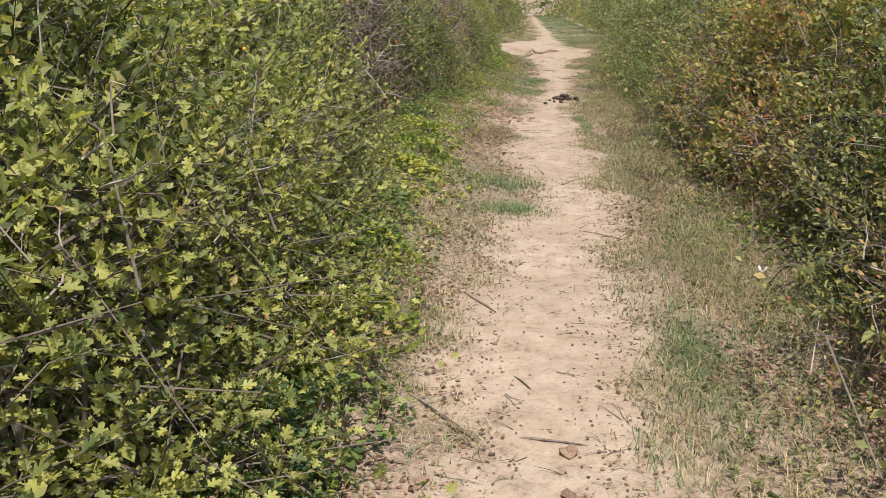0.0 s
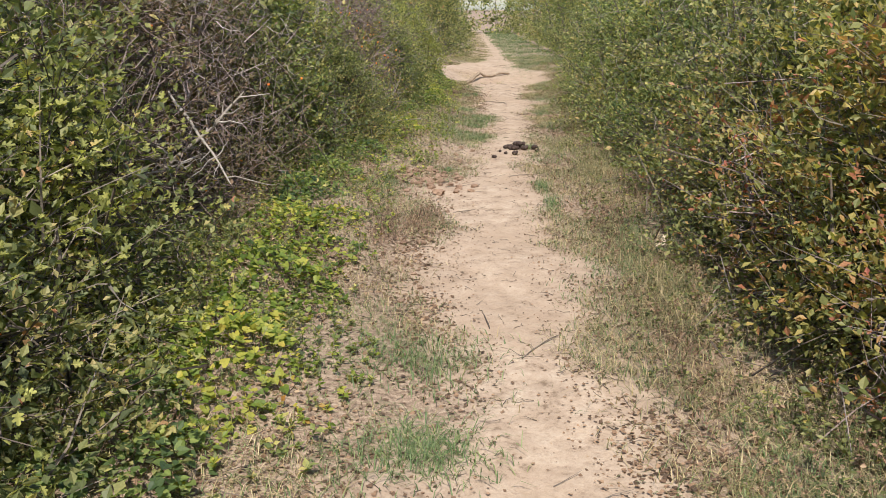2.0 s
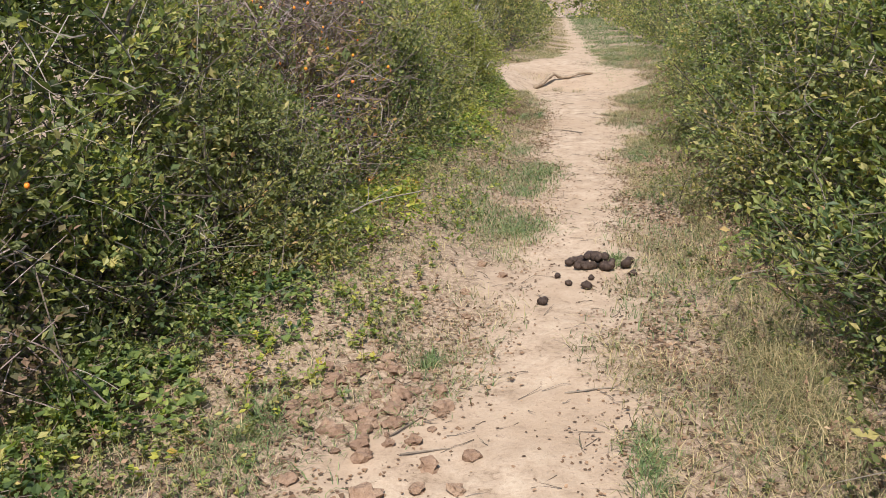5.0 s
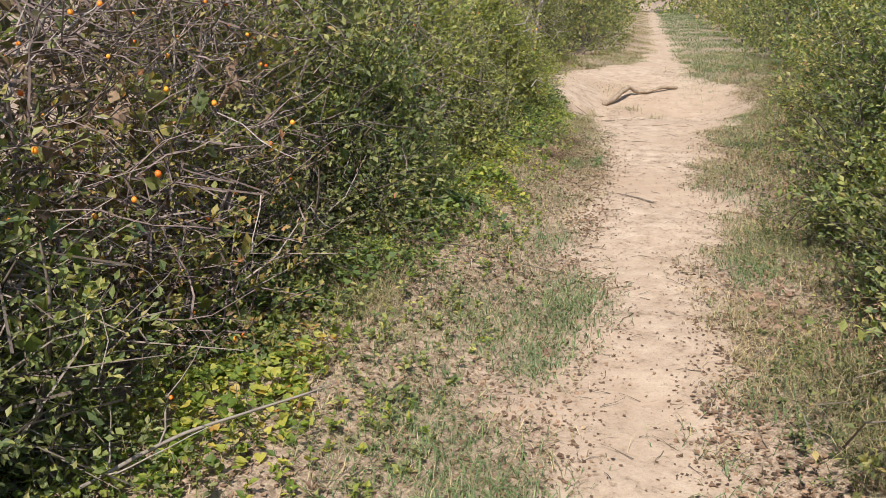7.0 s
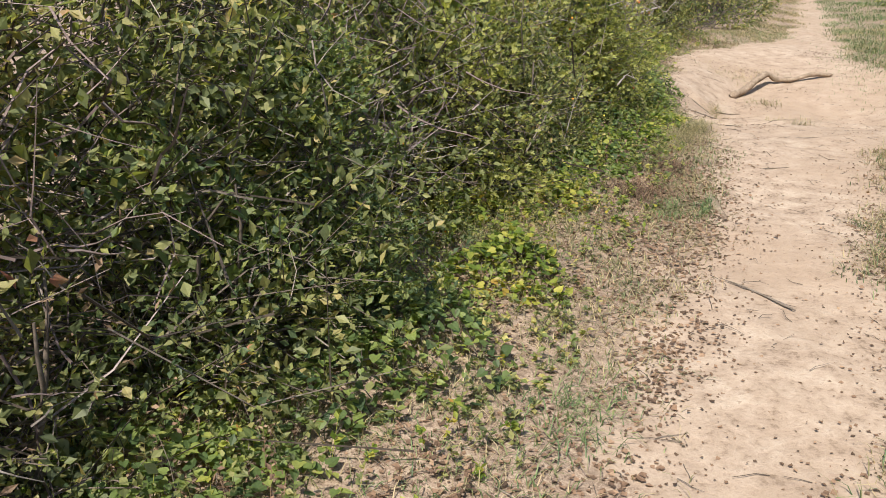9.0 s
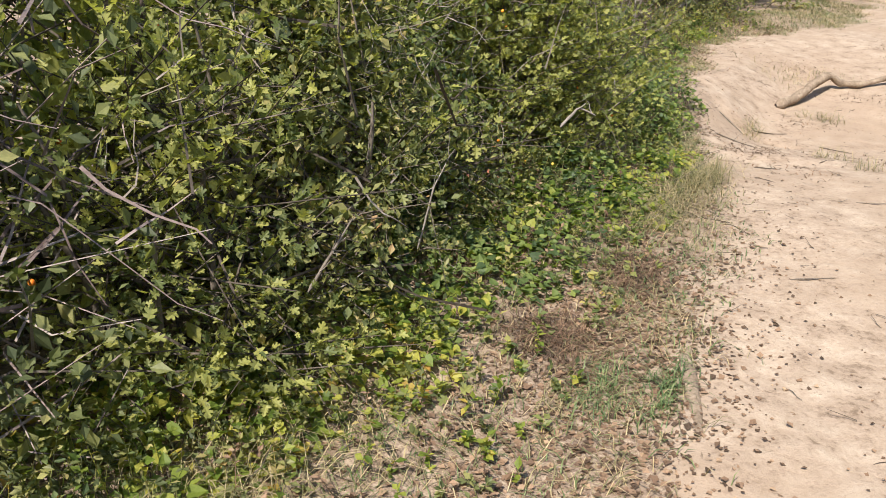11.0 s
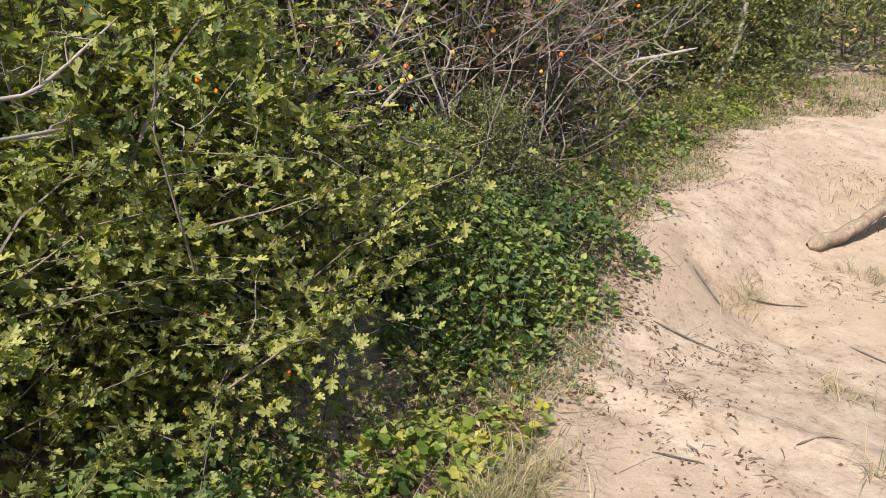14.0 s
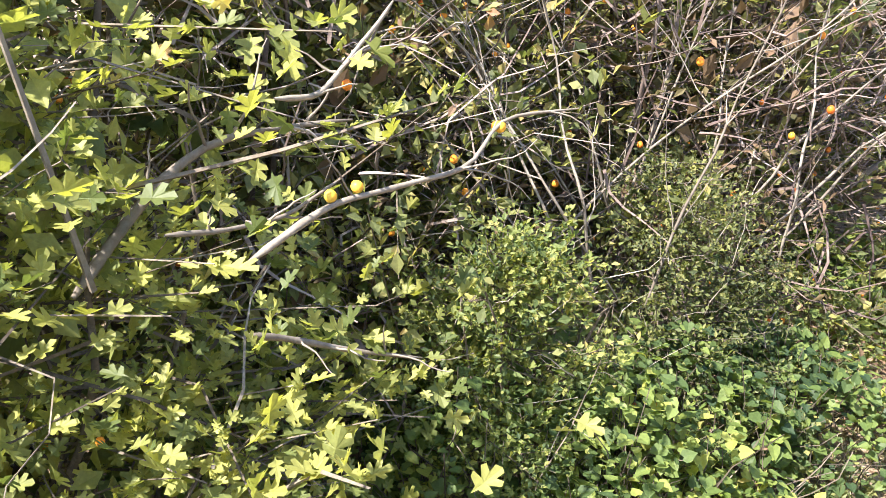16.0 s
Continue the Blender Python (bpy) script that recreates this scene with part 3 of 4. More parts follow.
# the deeper thicket behind the hollow
for i, (kind, x, y, s) in enumerate([(DEAD3, -3.6, 23.4, 1.1), (OLV2, -3.7, 24.6, 1.1), (OLV, -3.6, 25.8, 1.1), (DEAD3, -3.5, 26.9, 1.0), (OLV2, -3.2, 28.0, 1.1), (OLV, -2.9, 27.1, 0.95),
                                     (OLV2, -4.4, 22.0, 1.2), (FAR, -4.6, 23.8, 1.1), (FAR2, -4.8, 26.2, 1.1), (FAR, -4.2, 20.4, 1.1), (OLV, -3.7, 21.9, 1.15)]):
    plant(kind, x, y, 59 * i % 70 - 35, s)
# the bend at the far end
for i in range(9):
    plant((FAR, FAR2)[i % 2], -14 + 2.6 * i, 56 + 1.5 * (i % 3), 61 * i % 70 - 80, 2.0)


# ---- low creepers at the foot of the thicket ----
def creeper(label, leaf, x, y, rx, ry, n, tall, size, seed):
    r = np.random.default_rng(seed)
    a, d = r.uniform(0, 2 * np.pi, n), np.sqrt(r.uniform(0, 1, n))
    edge = 1 + 0.25 * np.sin(3 * a + seed) + 0.18 * np.sin(5 * a + 2 * seed)
    px, py = x + rx * d * edge * np.cos(a), y + ry * d * edge * np.sin(a)
    dome = np.clip(1 - d ** 2, 0.05, 1) * (0.65 + 0.35 * np.sin(px * 9 + seed) * np.cos(py * 7))
    pz = height(px, py) + 0.015 + tall * dome * r.uniform(0.35, 1.0, n)
    at = np.stack([px, py, pz], 1)
    way = unit(np.stack([r.normal(0.3, 0.8, n), r.normal(0, 0.8, n), r.normal(-0.15, 0.4, n)], 1))
    up = unit(np.stack([r.normal(0.15, 0.35, n), r.normal(0, 0.35, n), np.ones(n)], 1))
    v, f = scatter(HEART, at, way, up, size * r.uniform(0.5, 1.3, n))
    base = tagged(new("creeper_patch"), label, "creeper", "creepers at the foot of the thicket", "stuff")
    part("foliage", mesh_from("foliage", v, f, leaf), base)
    m = n // 7
    i = r.choice(n, m, replace=False)
    s = at[i].copy()
    s[:, 2] = height(s[:, 0], s[:, 1])
    e = at[i] + r.normal(0, 0.07, (m, 3)) * np.array([1, 1, 0.4])
    v, f = tubes(bend(s, e, 5, 0.08, r), np.linspace(0.0022, 0.001, 5)[None] * np.ones((m, 1)), 3)
    part("vine_tangle", mesh_from("vine_tangle", v, f, TWIG), base)


GREEN_C, GOLD_C = "low green creeper with heart-shaped leaves over soil", "sunlit creeper with yellow and green heart-shaped leaves"
for i, (x, y, rx, ry, n, tall, gold) in enumerate([
        (-0.72, 2.3, 0.30, 0.7, 900, 0.30, 0), (-0.80, 3.3, 0.26, 0.6, 700, 0.25, 1), (-0.95, 4.3, 0.28, 0.6, 700, 0.25, 1), (-1.10, 5.3, 0.3, 0.6, 700, 0.22, 0),
        (-1.12, 6.3, 0.42, 0.6, 1100, 0.20, 1), (-1.16, 7.3, 0.44, 0.65, 1100, 0.20, 1), (-1.28, 8.3, 0.34, 0.6, 900, 0.20, 1), (-1.48, 9.3, 0.25, 0.6, 700, 0.2, 0),
        (-1.50, 10.2, 0.26, 0.5, 900, 0.25, 0), (-1.40, 11.2, 0.28, 0.6, 900, 0.22, 0), (-1.32, 12.3, 0.26, 0.5, 700, 0.2, 1), (-1.28, 13.2, 0.3, 0.5, 700, 0.18, 1),
        (-1.60, 13.8, 0.34, 0.5, 1100, 0.25, 0), (-1.38, 14.6, 0.3, 0.5, 800, 0.2, 0), (-1.22, 15.6, 0.28, 0.6, 700, 0.24, 0), (-1.18, 16.5, 0.25, 0.4, 620, 0.24, 1),
        (-1.62, 17.2, 0.4, 0.4, 1000, 0.16, 1), (-1.40, 17.8, 0.3, 0.4, 650, 0.12, 1), (-1.30, 18.7, 0.28, 0.4, 380, 0.12, 0), (-1.45, 19.0, 0.35, 0.5, 800, 0.16, 1), (-1.55, 18.4, 0.35, 0.4, 700, 0.16, 0), (-1.18, 19.6, 0.2, 0.45, 420, 0.14, 1), (-1.42, 19.7, 0.3, 0.4, 700, 0.2, 0),
        (-1.20, 20.4, 0.2, 0.4, 420, 0.14, 1), (-1.66, 21.3, 0.36, 0.5, 2600, 0.52, 0), (-1.85, 21.95, 0.4, 0.5, 2600, 0.55, 0), (-2.15, 22.8, 0.4, 0.5, 1600, 0.38, 0), (-2.15, 21.2, 0.5, 0.6, 2600, 0.62, 0),
        (-2.3, 24.2, 0.3, 0.7, 700, 0.2, 0), (-2.4, 25.6, 0.3, 0.7, 700, 0.2, 1), (1.25, 5.0, 0.3, 0.6, 350, 0.15, 0), (1.1, 12.4, 0.25, 0.6, 400, 0.2, 0), (1.05, 16.5, 0.25, 0.9, 500, 0.2, 0)]):
    creeper(GOLD_C if gold else GREEN_C, LEAF_GOLD if gold else LEAF_IVY, x, y, rx, ry, n, tall, 0.035 if n < 1200 else 0.028, 100 + i)


# ---- grass, litter ----
def blades(name, label, mat, px, py, tall, width, lean, seed):
    r = np.random.default_rng(seed)
    n = len(px)
    b = np.stack([px, py, height(px, py) - 0.004], 1)
    a = r.uniform(0, 2 * np.pi, n)
    side = np.stack([np.cos(a), np.sin(a), np.zeros(n)], 1)
    out = np.stack([-np.sin(a), np.cos(a), np.zeros(n)], 1) * (lean * r.uniform(0.2, 1.6, n))[:, None]
    h = (tall * r.uniform(0.4, 1.3, n))[:, None]
    up = np.array([0, 0, 1.0])
    m = b + h * (0.6 * up + 0.35 * out)
    t = b + h * (0.92 * up * (1 - 0.25 * np.linalg.norm(out, axis=1)[:, None]) + 1.1 * out)
    w = (width * r.uniform(0.6, 1.3, n))[:, None]
    v = np.stack([b - side * w, b + side * w, m - side * w * 0.8, m + side * w * 0.8, t], 1).reshape(-1, 3)
    f = (np.array([(0, 1, 3), (0, 3, 2), (2, 3, 4)])[None] + (np.arange(n) * 5)[:, None, None]).reshape(-1, 3)
    tagged(new(name, mesh_from(name, v, f, mat)), label, "grass", kind="stuff")


def verge(n, side, seed, y0=1.2, y1=30.0, tight=1.0):
    """Random places on a verge, between the bare path and the thicket."""
    r = np.random.default_rng(seed)
    y = y0 + (y1 - y0) * r.uniform(0, 1, n)
    u = r.uniform(-0.06, 1.15, n) ** tight if tight != 1.0 else r.uniform(-0.06, 1.15, n)
    if side < 0:
        a, b = along(PATH_L, y), along(FACE_L, y)
    else:
        a, b = along(PATH_R, y), along(FACE_R, y)
    a = a + jag(y, 1.0 if side < 0 else 4.0) + r.normal(0, 0.06, n)
    x = a + (b - a) * u
    keep = wave(x, y, 4.1, seed) + wave(x, y, 1.7, seed * 2) * 0.6 + r.normal(0, 0.5, n) > -0.25
    return x[keep], y[keep]


def tufts(places, seed):
    r = np.random.default_rng(seed)
    xs, ys = [], []
    for x, y, rx, ry, n in places:
        xs.append(x + rx * r.normal(0, 0.5, n))
        ys.append(y + ry * r.normal(0, 0.5, n))
    return np.concatenate(xs), np.concatenate(ys)


x, y = verge(85000, 1, 3)
blades("dry_grass_right_verge", "dry straw-coloured grass on the sunny verge", GRASS_DRY, x, y, 0.058, 0.0015, 1.6, 3)
x, y = verge(40000, 1, 5)
blades("green_grass_right_verge", "short green grass among dry straw", GRASS_GREEN, x, y, 0.05, 0.0018, 1.3, 5)
x, y = verge(66000, -1, 4)
blades("dry_grass_left_verge", "low dry grass on brown soil", GRASS_DRY, x, y, 0.05, 0.0015, 1.6, 4)
x, y = verge(50000, -1, 6)
blades("green_grass_left_verge", "low grey-green grass on brown soil", GRASS_GREEN, x, y, 0.04, 0.0017, 1.4, 6)
x, y = verge(40000, 1, 8, 25, 60)
blades("far_grass_right_verge", "grass beside the far path", GRASS_GREEN, x, y, 0.08, 0.003, 1.2, 8)
x, y = verge(30000, -1, 9, 25, 60)
blades("far_grass_left_verge", "grass beside the far path", GRASS_DRY, x, y, 0.05, 0.003, 1.3, 9)
x, y = tufts([(-0.22, 5.75, 0.24, 0.22, 900), (0.94, 5.47, 0.25, 0.7, 1500), (0.62, 3.4, 0.12, 0.6, 900), (-0.32, 6.5, 0.3, 0.3, 900), (0.78, 8.4, 0.14, 0.7, 1200),
              (-0.36, 12.9, 0.22, 0.3, 900), (-0.62, 13.2, 0.3, 0.4, 900), (0.30, 10.2, 0.07, 0.25, 350), (-1.0, 10.2, 0.14, 0.3, 600), (0.75, 19.3, 0.3, 0.7, 1500),
              (0.50, 15.4, 0.14, 0.35, 700), (-0.36, 14.6, 0.2, 0.45, 1100), (-0.7, 14.2, 0.3, 0.5, 900), (-0.52, 10.9, 0.04, 0.08, 160), (-0.6, 15.6, 0.15, 0.25, 300), (-0.75, 18.0, 0.08, 0.2, 250),
              (-0.58, 18.1, 0.05, 0.25, 220), (0.36, 9.5, 0.06, 0.3, 300), (0.22, 12.35, 0.04, 0.1, 160), (0.35, 26, 0.5, 2.0, 1800), (-0.4, 14.0, 0.12, 0.3, 300)], 12)
blades("grass_tufts", "fresh green grass tufts on bare sand", GRASS_GREEN, x, y, 0.05, 0.0019, 1.3, 12)
x, y = tufts([(-1.0, 20.3, 0.10, 0.4, 1200), (-1.05, 19.6, 0.15, 0.4, 900), (-1.3, 16.9, 0.2, 0.4, 900), (-1.2, 14.3, 0.15, 0.3, 700), (0.95, 4.6, 0.3, 1.0, 2500), (0.85, 7.5, 0.2, 0.8, 1500),
              (0.8, 10.8, 0.2, 0.9, 2000), (0.75, 13.5, 0.12, 1.0, 1200), (-1.12, 22.75, 0.08, 0.22, 140), (-0.7, 23.5, 0.25, 0.12, 120), (-0.5, 22.0, 0.12, 0.1, 60), (-1.0, 24.6, 0.5, 0.4, 200), (-0.25, 21.3, 0.12, 0.08, 60)], 13)
blades("tall_dry_grass", "taller bleached grass leaning over the verge", GRASS_DRY, x, y, 0.10, 0.0013, 1.7, 13)


x, y = tufts([(-1.0, 18.2, 0.16, 0.2, 700), (-0.92, 18.85, 0.12, 0.2, 500), (-1.14, 20.33, 0.12, 0.16, 600), (-1.2, 20.7, 0.1, 0.15, 400), (-1.36, 14.4, 0.12, 0.25, 500), (-1.25, 14.7, 0.12, 0.2, 400),
              (0.74, 8.8, 0.12, 0.7, 1100), (-1.45, 18.45, 0.14, 0.2, 500), (-0.75, 8.6, 0.12, 0.6, 700), (0.8, 6.6, 0.14, 0.8, 900), (-0.55, 9.0, 0.1, 0.4, 500)], 14)
blades("withered_stalks", "withered reddish-brown stalks at the foot of the thicket", LITTER, x, y, 0.05, 0.0018, 2.1, 14)
x, y = tufts([(-0.96, 22.05, 0.14, 0.35, 130), (-0.9, 21.35, 0.22, 0.22, 110), (-0.66, 21.07, 0.3, 0.12, 70), (-1.08, 21.75, 0.1, 0.3, 80), (-0.45, 20.9, 0.3, 0.2, 50), (-0.3, 22.2, 0.4, 0.4, 90),
              (-0.8, 23.3, 0.4, 0.15, 130), (-0.5, 24.2, 0.4, 0.12, 100), (-1.1, 24.9, 0.4, 0.3, 250), (-0.3, 26.2, 0.3, 0.5, 250)], 15)
blades("dead_rootlets", "dark dead rootlets and crumbs washed out of the sand", LITTER, x, y, 0.018, 0.003, 2.4, 15)


def weeds(name, label, mat, n, side, seed, size):
    """Low sprigs with small leaves, thicker towards the thicket."""
    r = np.random.default_rng(seed)
    y = r.uniform(1.2, 27, n)
    u = 1.2 - 0.95 * r.uniform(0, 1, n) ** 1.6
    a, b = (along(PATH_L, y), along(FACE_L, y)) if side < 0 else (along(PATH_R, y), along(FACE_R, y))
    x = a + (b - a) * u
    keep = wave(x, y, 3.3, seed) + r.normal(0, 0.5, n) > 0.1
    x, y, u = x[keep], y[keep], u[keep]
    per, m = 9, len(x)
    k = np.repeat(np.arange(m), per)
    h = (0.04 + 0.16 * np.clip(u - 0.3, 0, 1)) * r.uniform(0.4, 1.3, m)
    foot = np.stack([x, y, height(x, y)], 1)
    top = foot + np.stack([r.normal(0, 0.35, m) * h, r.normal(0, 0.35, m) * h, h], 1)
    v1, f1 = tubes(np.stack([foot, top], 1), np.tile([0.0014, 0.0007], (m, 1)), 3)
    f1 = np.vstack([f1[:, [0, 1, 2]], f1[:, [0, 2, 3]]])
    at = foot[k] + (top - foot)[k] * r.uniform(0.2, 1.0, len(k))[:, None]
    way = unit(np.stack([r.normal(0, 1, len(k)), r.normal(0, 1, len(k)), r.normal(0.3, 0.4, len(k))], 1))
    up = unit(np.stack([r.normal(0, 0.4, len(k)), r.normal(-0.1, 0.4, len(k)), np.ones(len(k))], 1))
    v2, f2 = scatter(OVAL, at, way, up, size * r.uniform(0.5, 1.4, len(k)))
    tagged(new(name, mesh_from(name, np.vstack([v1, v2]), np.vstack([f1, f2 + len(v1)]), mat)), label, "weeds", kind="stuff")


weeds("green_weeds_left", "low green weeds at the foot of the thicket", LEAF_OLIVE, 7500, -1, 41, 0.022)
weeds("yellowing_weeds_left", "yellowing low weeds at the foot of the thicket", LEAF_GOLD, 2400, -1, 42, 0.026)
weeds("withered_weeds_left", "withered brown weeds on the verge", LITTER, 3000, -1, 43, 0.018)
weeds("leafy_weeds_left", "leafy green weeds crowding the foot of the thicket", LEAF_LUSH, 3500, -1, 46, 0.028)
weeds("green_weeds_right", "low olive weeds under the shrubs", LEAF_OLIVE, 6000, 1, 44, 0.020)
weeds("withered_weeds_right", "withered reddish weeds on the verge", LITTER, 4500, 1, 45, 0.017)


def litter(n, seed):
    r = np.random.default_rng(seed)
    xl, yl = verge(n, -1, seed, 1.2, 27)
    xr, yr = verge(n, 1, seed + 1, 1.2, 27)
    # crumbs strewn over the bare sand, thicker at its edges
    yp = r.uniform(1.5, 26, n // 5)
    u = np.clip(0.5 + 0.5 * np.sign(r.normal(0, 1, len(yp))) * r.uniform(0, 1, len(yp)) ** 0.5, 0, 1)
    xp = along(PATH_L, yp) * (1 - u) + along(PATH_R, yp) * u
    # brown drifts along the edges of the path
    xd, yd = tufts([(-0.52, 8.6, 0.16, 1.0, 1500), (-0.7, 17.9, 0.35, 0.9, 2600), (-0.9, 18.7, 0.25, 0.6, 1200), (0.75, 8.3, 0.2, 1.3, 1800), (0.62, 5.6, 0.2, 0.8, 800), (0.4, 11.2, 0.1, 0.9, 600),
                    (-0.35, 7.0, 0.14, 0.5, 500), (0.42, 14.0, 0.12, 0.8, 600), (-0.45, 16.2, 0.2, 0.6, 700), (-1.15, 20.4, 0.15, 0.3, 500)], seed)
    px, py = np.concatenate([xl, xr, xd, xp]), np.concatenate([yl, yr, yd, yp])
    m = len(px)
    at = np.stack([px, py, height(px, py) + 0.004], 1)
    way = unit(np.stack([r.normal(0, 1, m), r.normal(0, 1, m), r.normal(0, 0.18, m)], 1))
    up = unit(np.stack([r.normal(0, 0.3, m), r.normal(0, 0.3, m), np.ones(m)], 1))
    v, f = scatter(FLAKE, at, way, up, np.where(np.arange(m) >= m - n // 5, r.uniform(0.004, 0.017, m), r.uniform(0.006, 0.026, m)))
    tagged(new("leaf_litter", mesh_from("leaf_litter", v, f, LITTER)), "brown crumbled dead leaves scattered over soil and sand", "leaf litter", kind="stuff")


litter(60000, 20)


def straws(n, seed):
    """Short dead stalks and twig bits lying on the soil."""
    r = np.random.default_rng(seed)
    xl, yl = verge(n, -1, seed, 1.2, 26)
    xr, yr = verge(n, 1, seed + 1, 1.2, 26)
    yp = r.uniform(1.5, 25, n // 9)
    xp = along(PATH_L, yp) + (along(PATH_R, yp) - along(PATH_L, yp)) * r.uniform(0, 1, len(yp))
    px, py = np.concatenate([xl, xr, xp]), np.concatenate([yl, yr, yp])
    m = len(px)
    a, l = r.uniform(0, 2 * np.pi, m), r.uniform(0.02, 0.13, m)
    s = np.stack([px, py, height(px, py) + 0.004], 1)
    ex, ey = px + l * np.cos(a), py + l * np.sin(a)
    e = np.stack([ex, ey, height(ex, ey) + r.uniform(0.003, 0.02, m)], 1)
    v, f = tubes(bend(s, e, 4, 0.04, r), np.linspace(0.0018, 0.0009, 4)[None] * np.ones((m, 1)), 3)
    tagged(new("dead_stalks", mesh_from("dead_stalks", v, f, TWIG)), "thin dead stalks and twig bits lying on the ground", "twigs", kind="stuff")


straws(3500, 30)


# ---- single things ----
def lay(ob, x, y, turn=0.0, scale=1.0, lift=0.0):
    ob.matrix_basis = pose(x, y, float(height(x, y)) + lift, 0, 0, turn) @ Matrix.Scale(scale, 4)
    return ob


def dung_pile():
    r = np.random.default_rng(5)
    base = tagged(new("dung_pile"), "heap of dark brown horse dung on the sand", "dung")
    shapes = [mesh_from("ball", *lumps(0.029, 60 + i, rough=0.18, squash=0.82), DUNG, True) for i in range(5)]
    for i in range(30):
        ring = i < 21
        a, d = r.uniform(0, 2 * np.pi), (0.5 + 0.5 * r.uniform()) if ring else 0.5 * r.uniform()
        x, y = 0.155 * d * math.cos(a), 0.075 * d * math.sin(a)
        part("ball", shapes[i % 5], base, place=pose(x, y, 0.022 if ring else 0.058, r.uniform(0, 40), r.uniform(0, 40), r.uniform(0, 360)) @ Matrix.Scale(r.uniform(0.65, 1.05), 4))
    lay(base, 0.13, 12.22)
    for x, y, s in ((-0.07, 12.02, 0.6), (0.10, 12.02, 0.6), (-0.01, 11.92, 0.7), (0.08, 11.87, 0.95), (-0.12, 11.60, 0.8), (-0.11, 11.64, 0.6), (0.31, 12.12, 0.75), (0.30, 12.32, 0.8)):
        ob = tagged(new("dung_ball", shapes[int(s * 10) % 5]), "single dark dung ball lying on sand", "dung", "scattered dung")
        lay(ob, x, y, s * 900, s, 0.02 * s)


dung_pile()


def clods():
    r = np.random.default_rng(9)
    shapes = [mesh_from("clod", *lumps(0.036, 80 + i, rough=0.42, squash=0.66), CLOD, False) for i in range(7)]
    spots = [(-0.37, 10.11, 1.0), (-0.52, 9.92, 1.3), (-0.38, 9.98, 0.75), (-0.26, 9.98, 0.75), (-0.25, 10.18, 0.85), (-0.68, 10.84, 0.9), (-0.66, 10.80, 0.8), (-0.82, 10.62, 1.0),
             (-0.92, 10.40, 0.9), (-0.78, 9.98, 0.8), (-1.42, 10.25, 1.1), (-0.48, 12.16, 0.8), (-0.35, 12.0, 0.7), (-0.50, 11.7, 0.7), (-0.45, 11.4, 0.6), (0.15, 2.55, 0.75), (0.15, 2.32, 0.7),
             (-0.29, 2.29, 0.7), (0.50, 14.95, 0.9), (0.55, 14.8, 1.0), (0.48, 14.55, 0.8), (0.6, 15.1, 0.8), (0.66, 14.7, 0.9), (-0.42, 14.25, 0.6), (-0.36, 14.1, 0.7)]
    for i in range(95):
        a, d = r.uniform(0, 2 * np.pi), r.uniform(0, 1) ** 0.6
        spots.append((-0.66 + 0.30 * d * math.cos(a), 10.48 + 0.34 * d * math.sin(a), r.uniform(0.22, 0.95)))
    for i in range(40):
        spots.append((-0.50 + r.normal(0, 0.10), 8.3 + r.normal(0, 0.6), r.uniform(0.2, 0.6)))
    for i in range(24):
        spots.append((0.58 + r.normal(0, 0.08), 14.7 + r.normal(0, 0.35), r.uniform(0.4, 0.9)))
    for i, (x, y, s) in enumerate(spots):
        ob = tagged(new("clod", shapes[i % 7]), "dry reddish-brown crumbling dung clod on sand", "clod", "dry clods beside the path")
        lay(ob, x, y, 67 * i % 360, s, 0.012 * s)


clods()


def stick(name, label, points, r0, r1, mat, seed, wob=0.02, twigs=0, k=14):
    """A bent stick through a few places, with short side twigs."""
    r = np.random.default_rng(seed)
    pts = np.array(points, float)
    d = np.concatenate([[0], np.cumsum(np.linalg.norm(np.diff(pts, axis=0), axis=1))])
    u = np.linspace(0, d[-1], k)
    p = np.stack([np.interp(u, d, pts[:, i]) for i in range(3)], 1)
    p[1:-1] += r.normal(0, wob * d[-1] / 4, (k - 2, 3)) * np.array([1, 1, 0.5])
    p[1:-1] = (p[:-2] + 2 * p[1:-1] + p[2:]) / 4
    rad = np.linspace(r0, r1, k) * (1 + r.normal(0, 0.10, k))
    rad[0] *= 0.4
    rad[-1] *= 0.4
    org = p[0].copy()
    v, f = tubes((p - org)[None], rad[None], 8 if r0 > 0.012 else 5)
    base = tagged(new(name), label, "stick" if r0 < 0.03 else "log")
    base.location = org
    part("wood", mesh_from("wood", v, f, mat, True), base)
    if twigs:
        i = r.integers(k // 4, k - 1, twigs)
        s = (p - org)[i]
        e = s + unit(r.normal(0, 1, (twigs, 3)) + np.array([0, 0, 0.3]) + unit((p[-1] - p[0])[None])) * (d[-1] * r.uniform(0.12, 0.35, twigs))[:, None]
        for a, b in zip(s, e):
            v, f = tubes(bend(a[None], b[None], 7, 0.05, r), np.linspace(r1 * 0.9, r1 * 0.3, 7)[None], 5)
            part("side_twig", mesh_from("side_twig", v, f, mat, True), base)
    return base


def g(x, y, dz=0.0):
    return (x, y, float(height(x, y)) + dz)


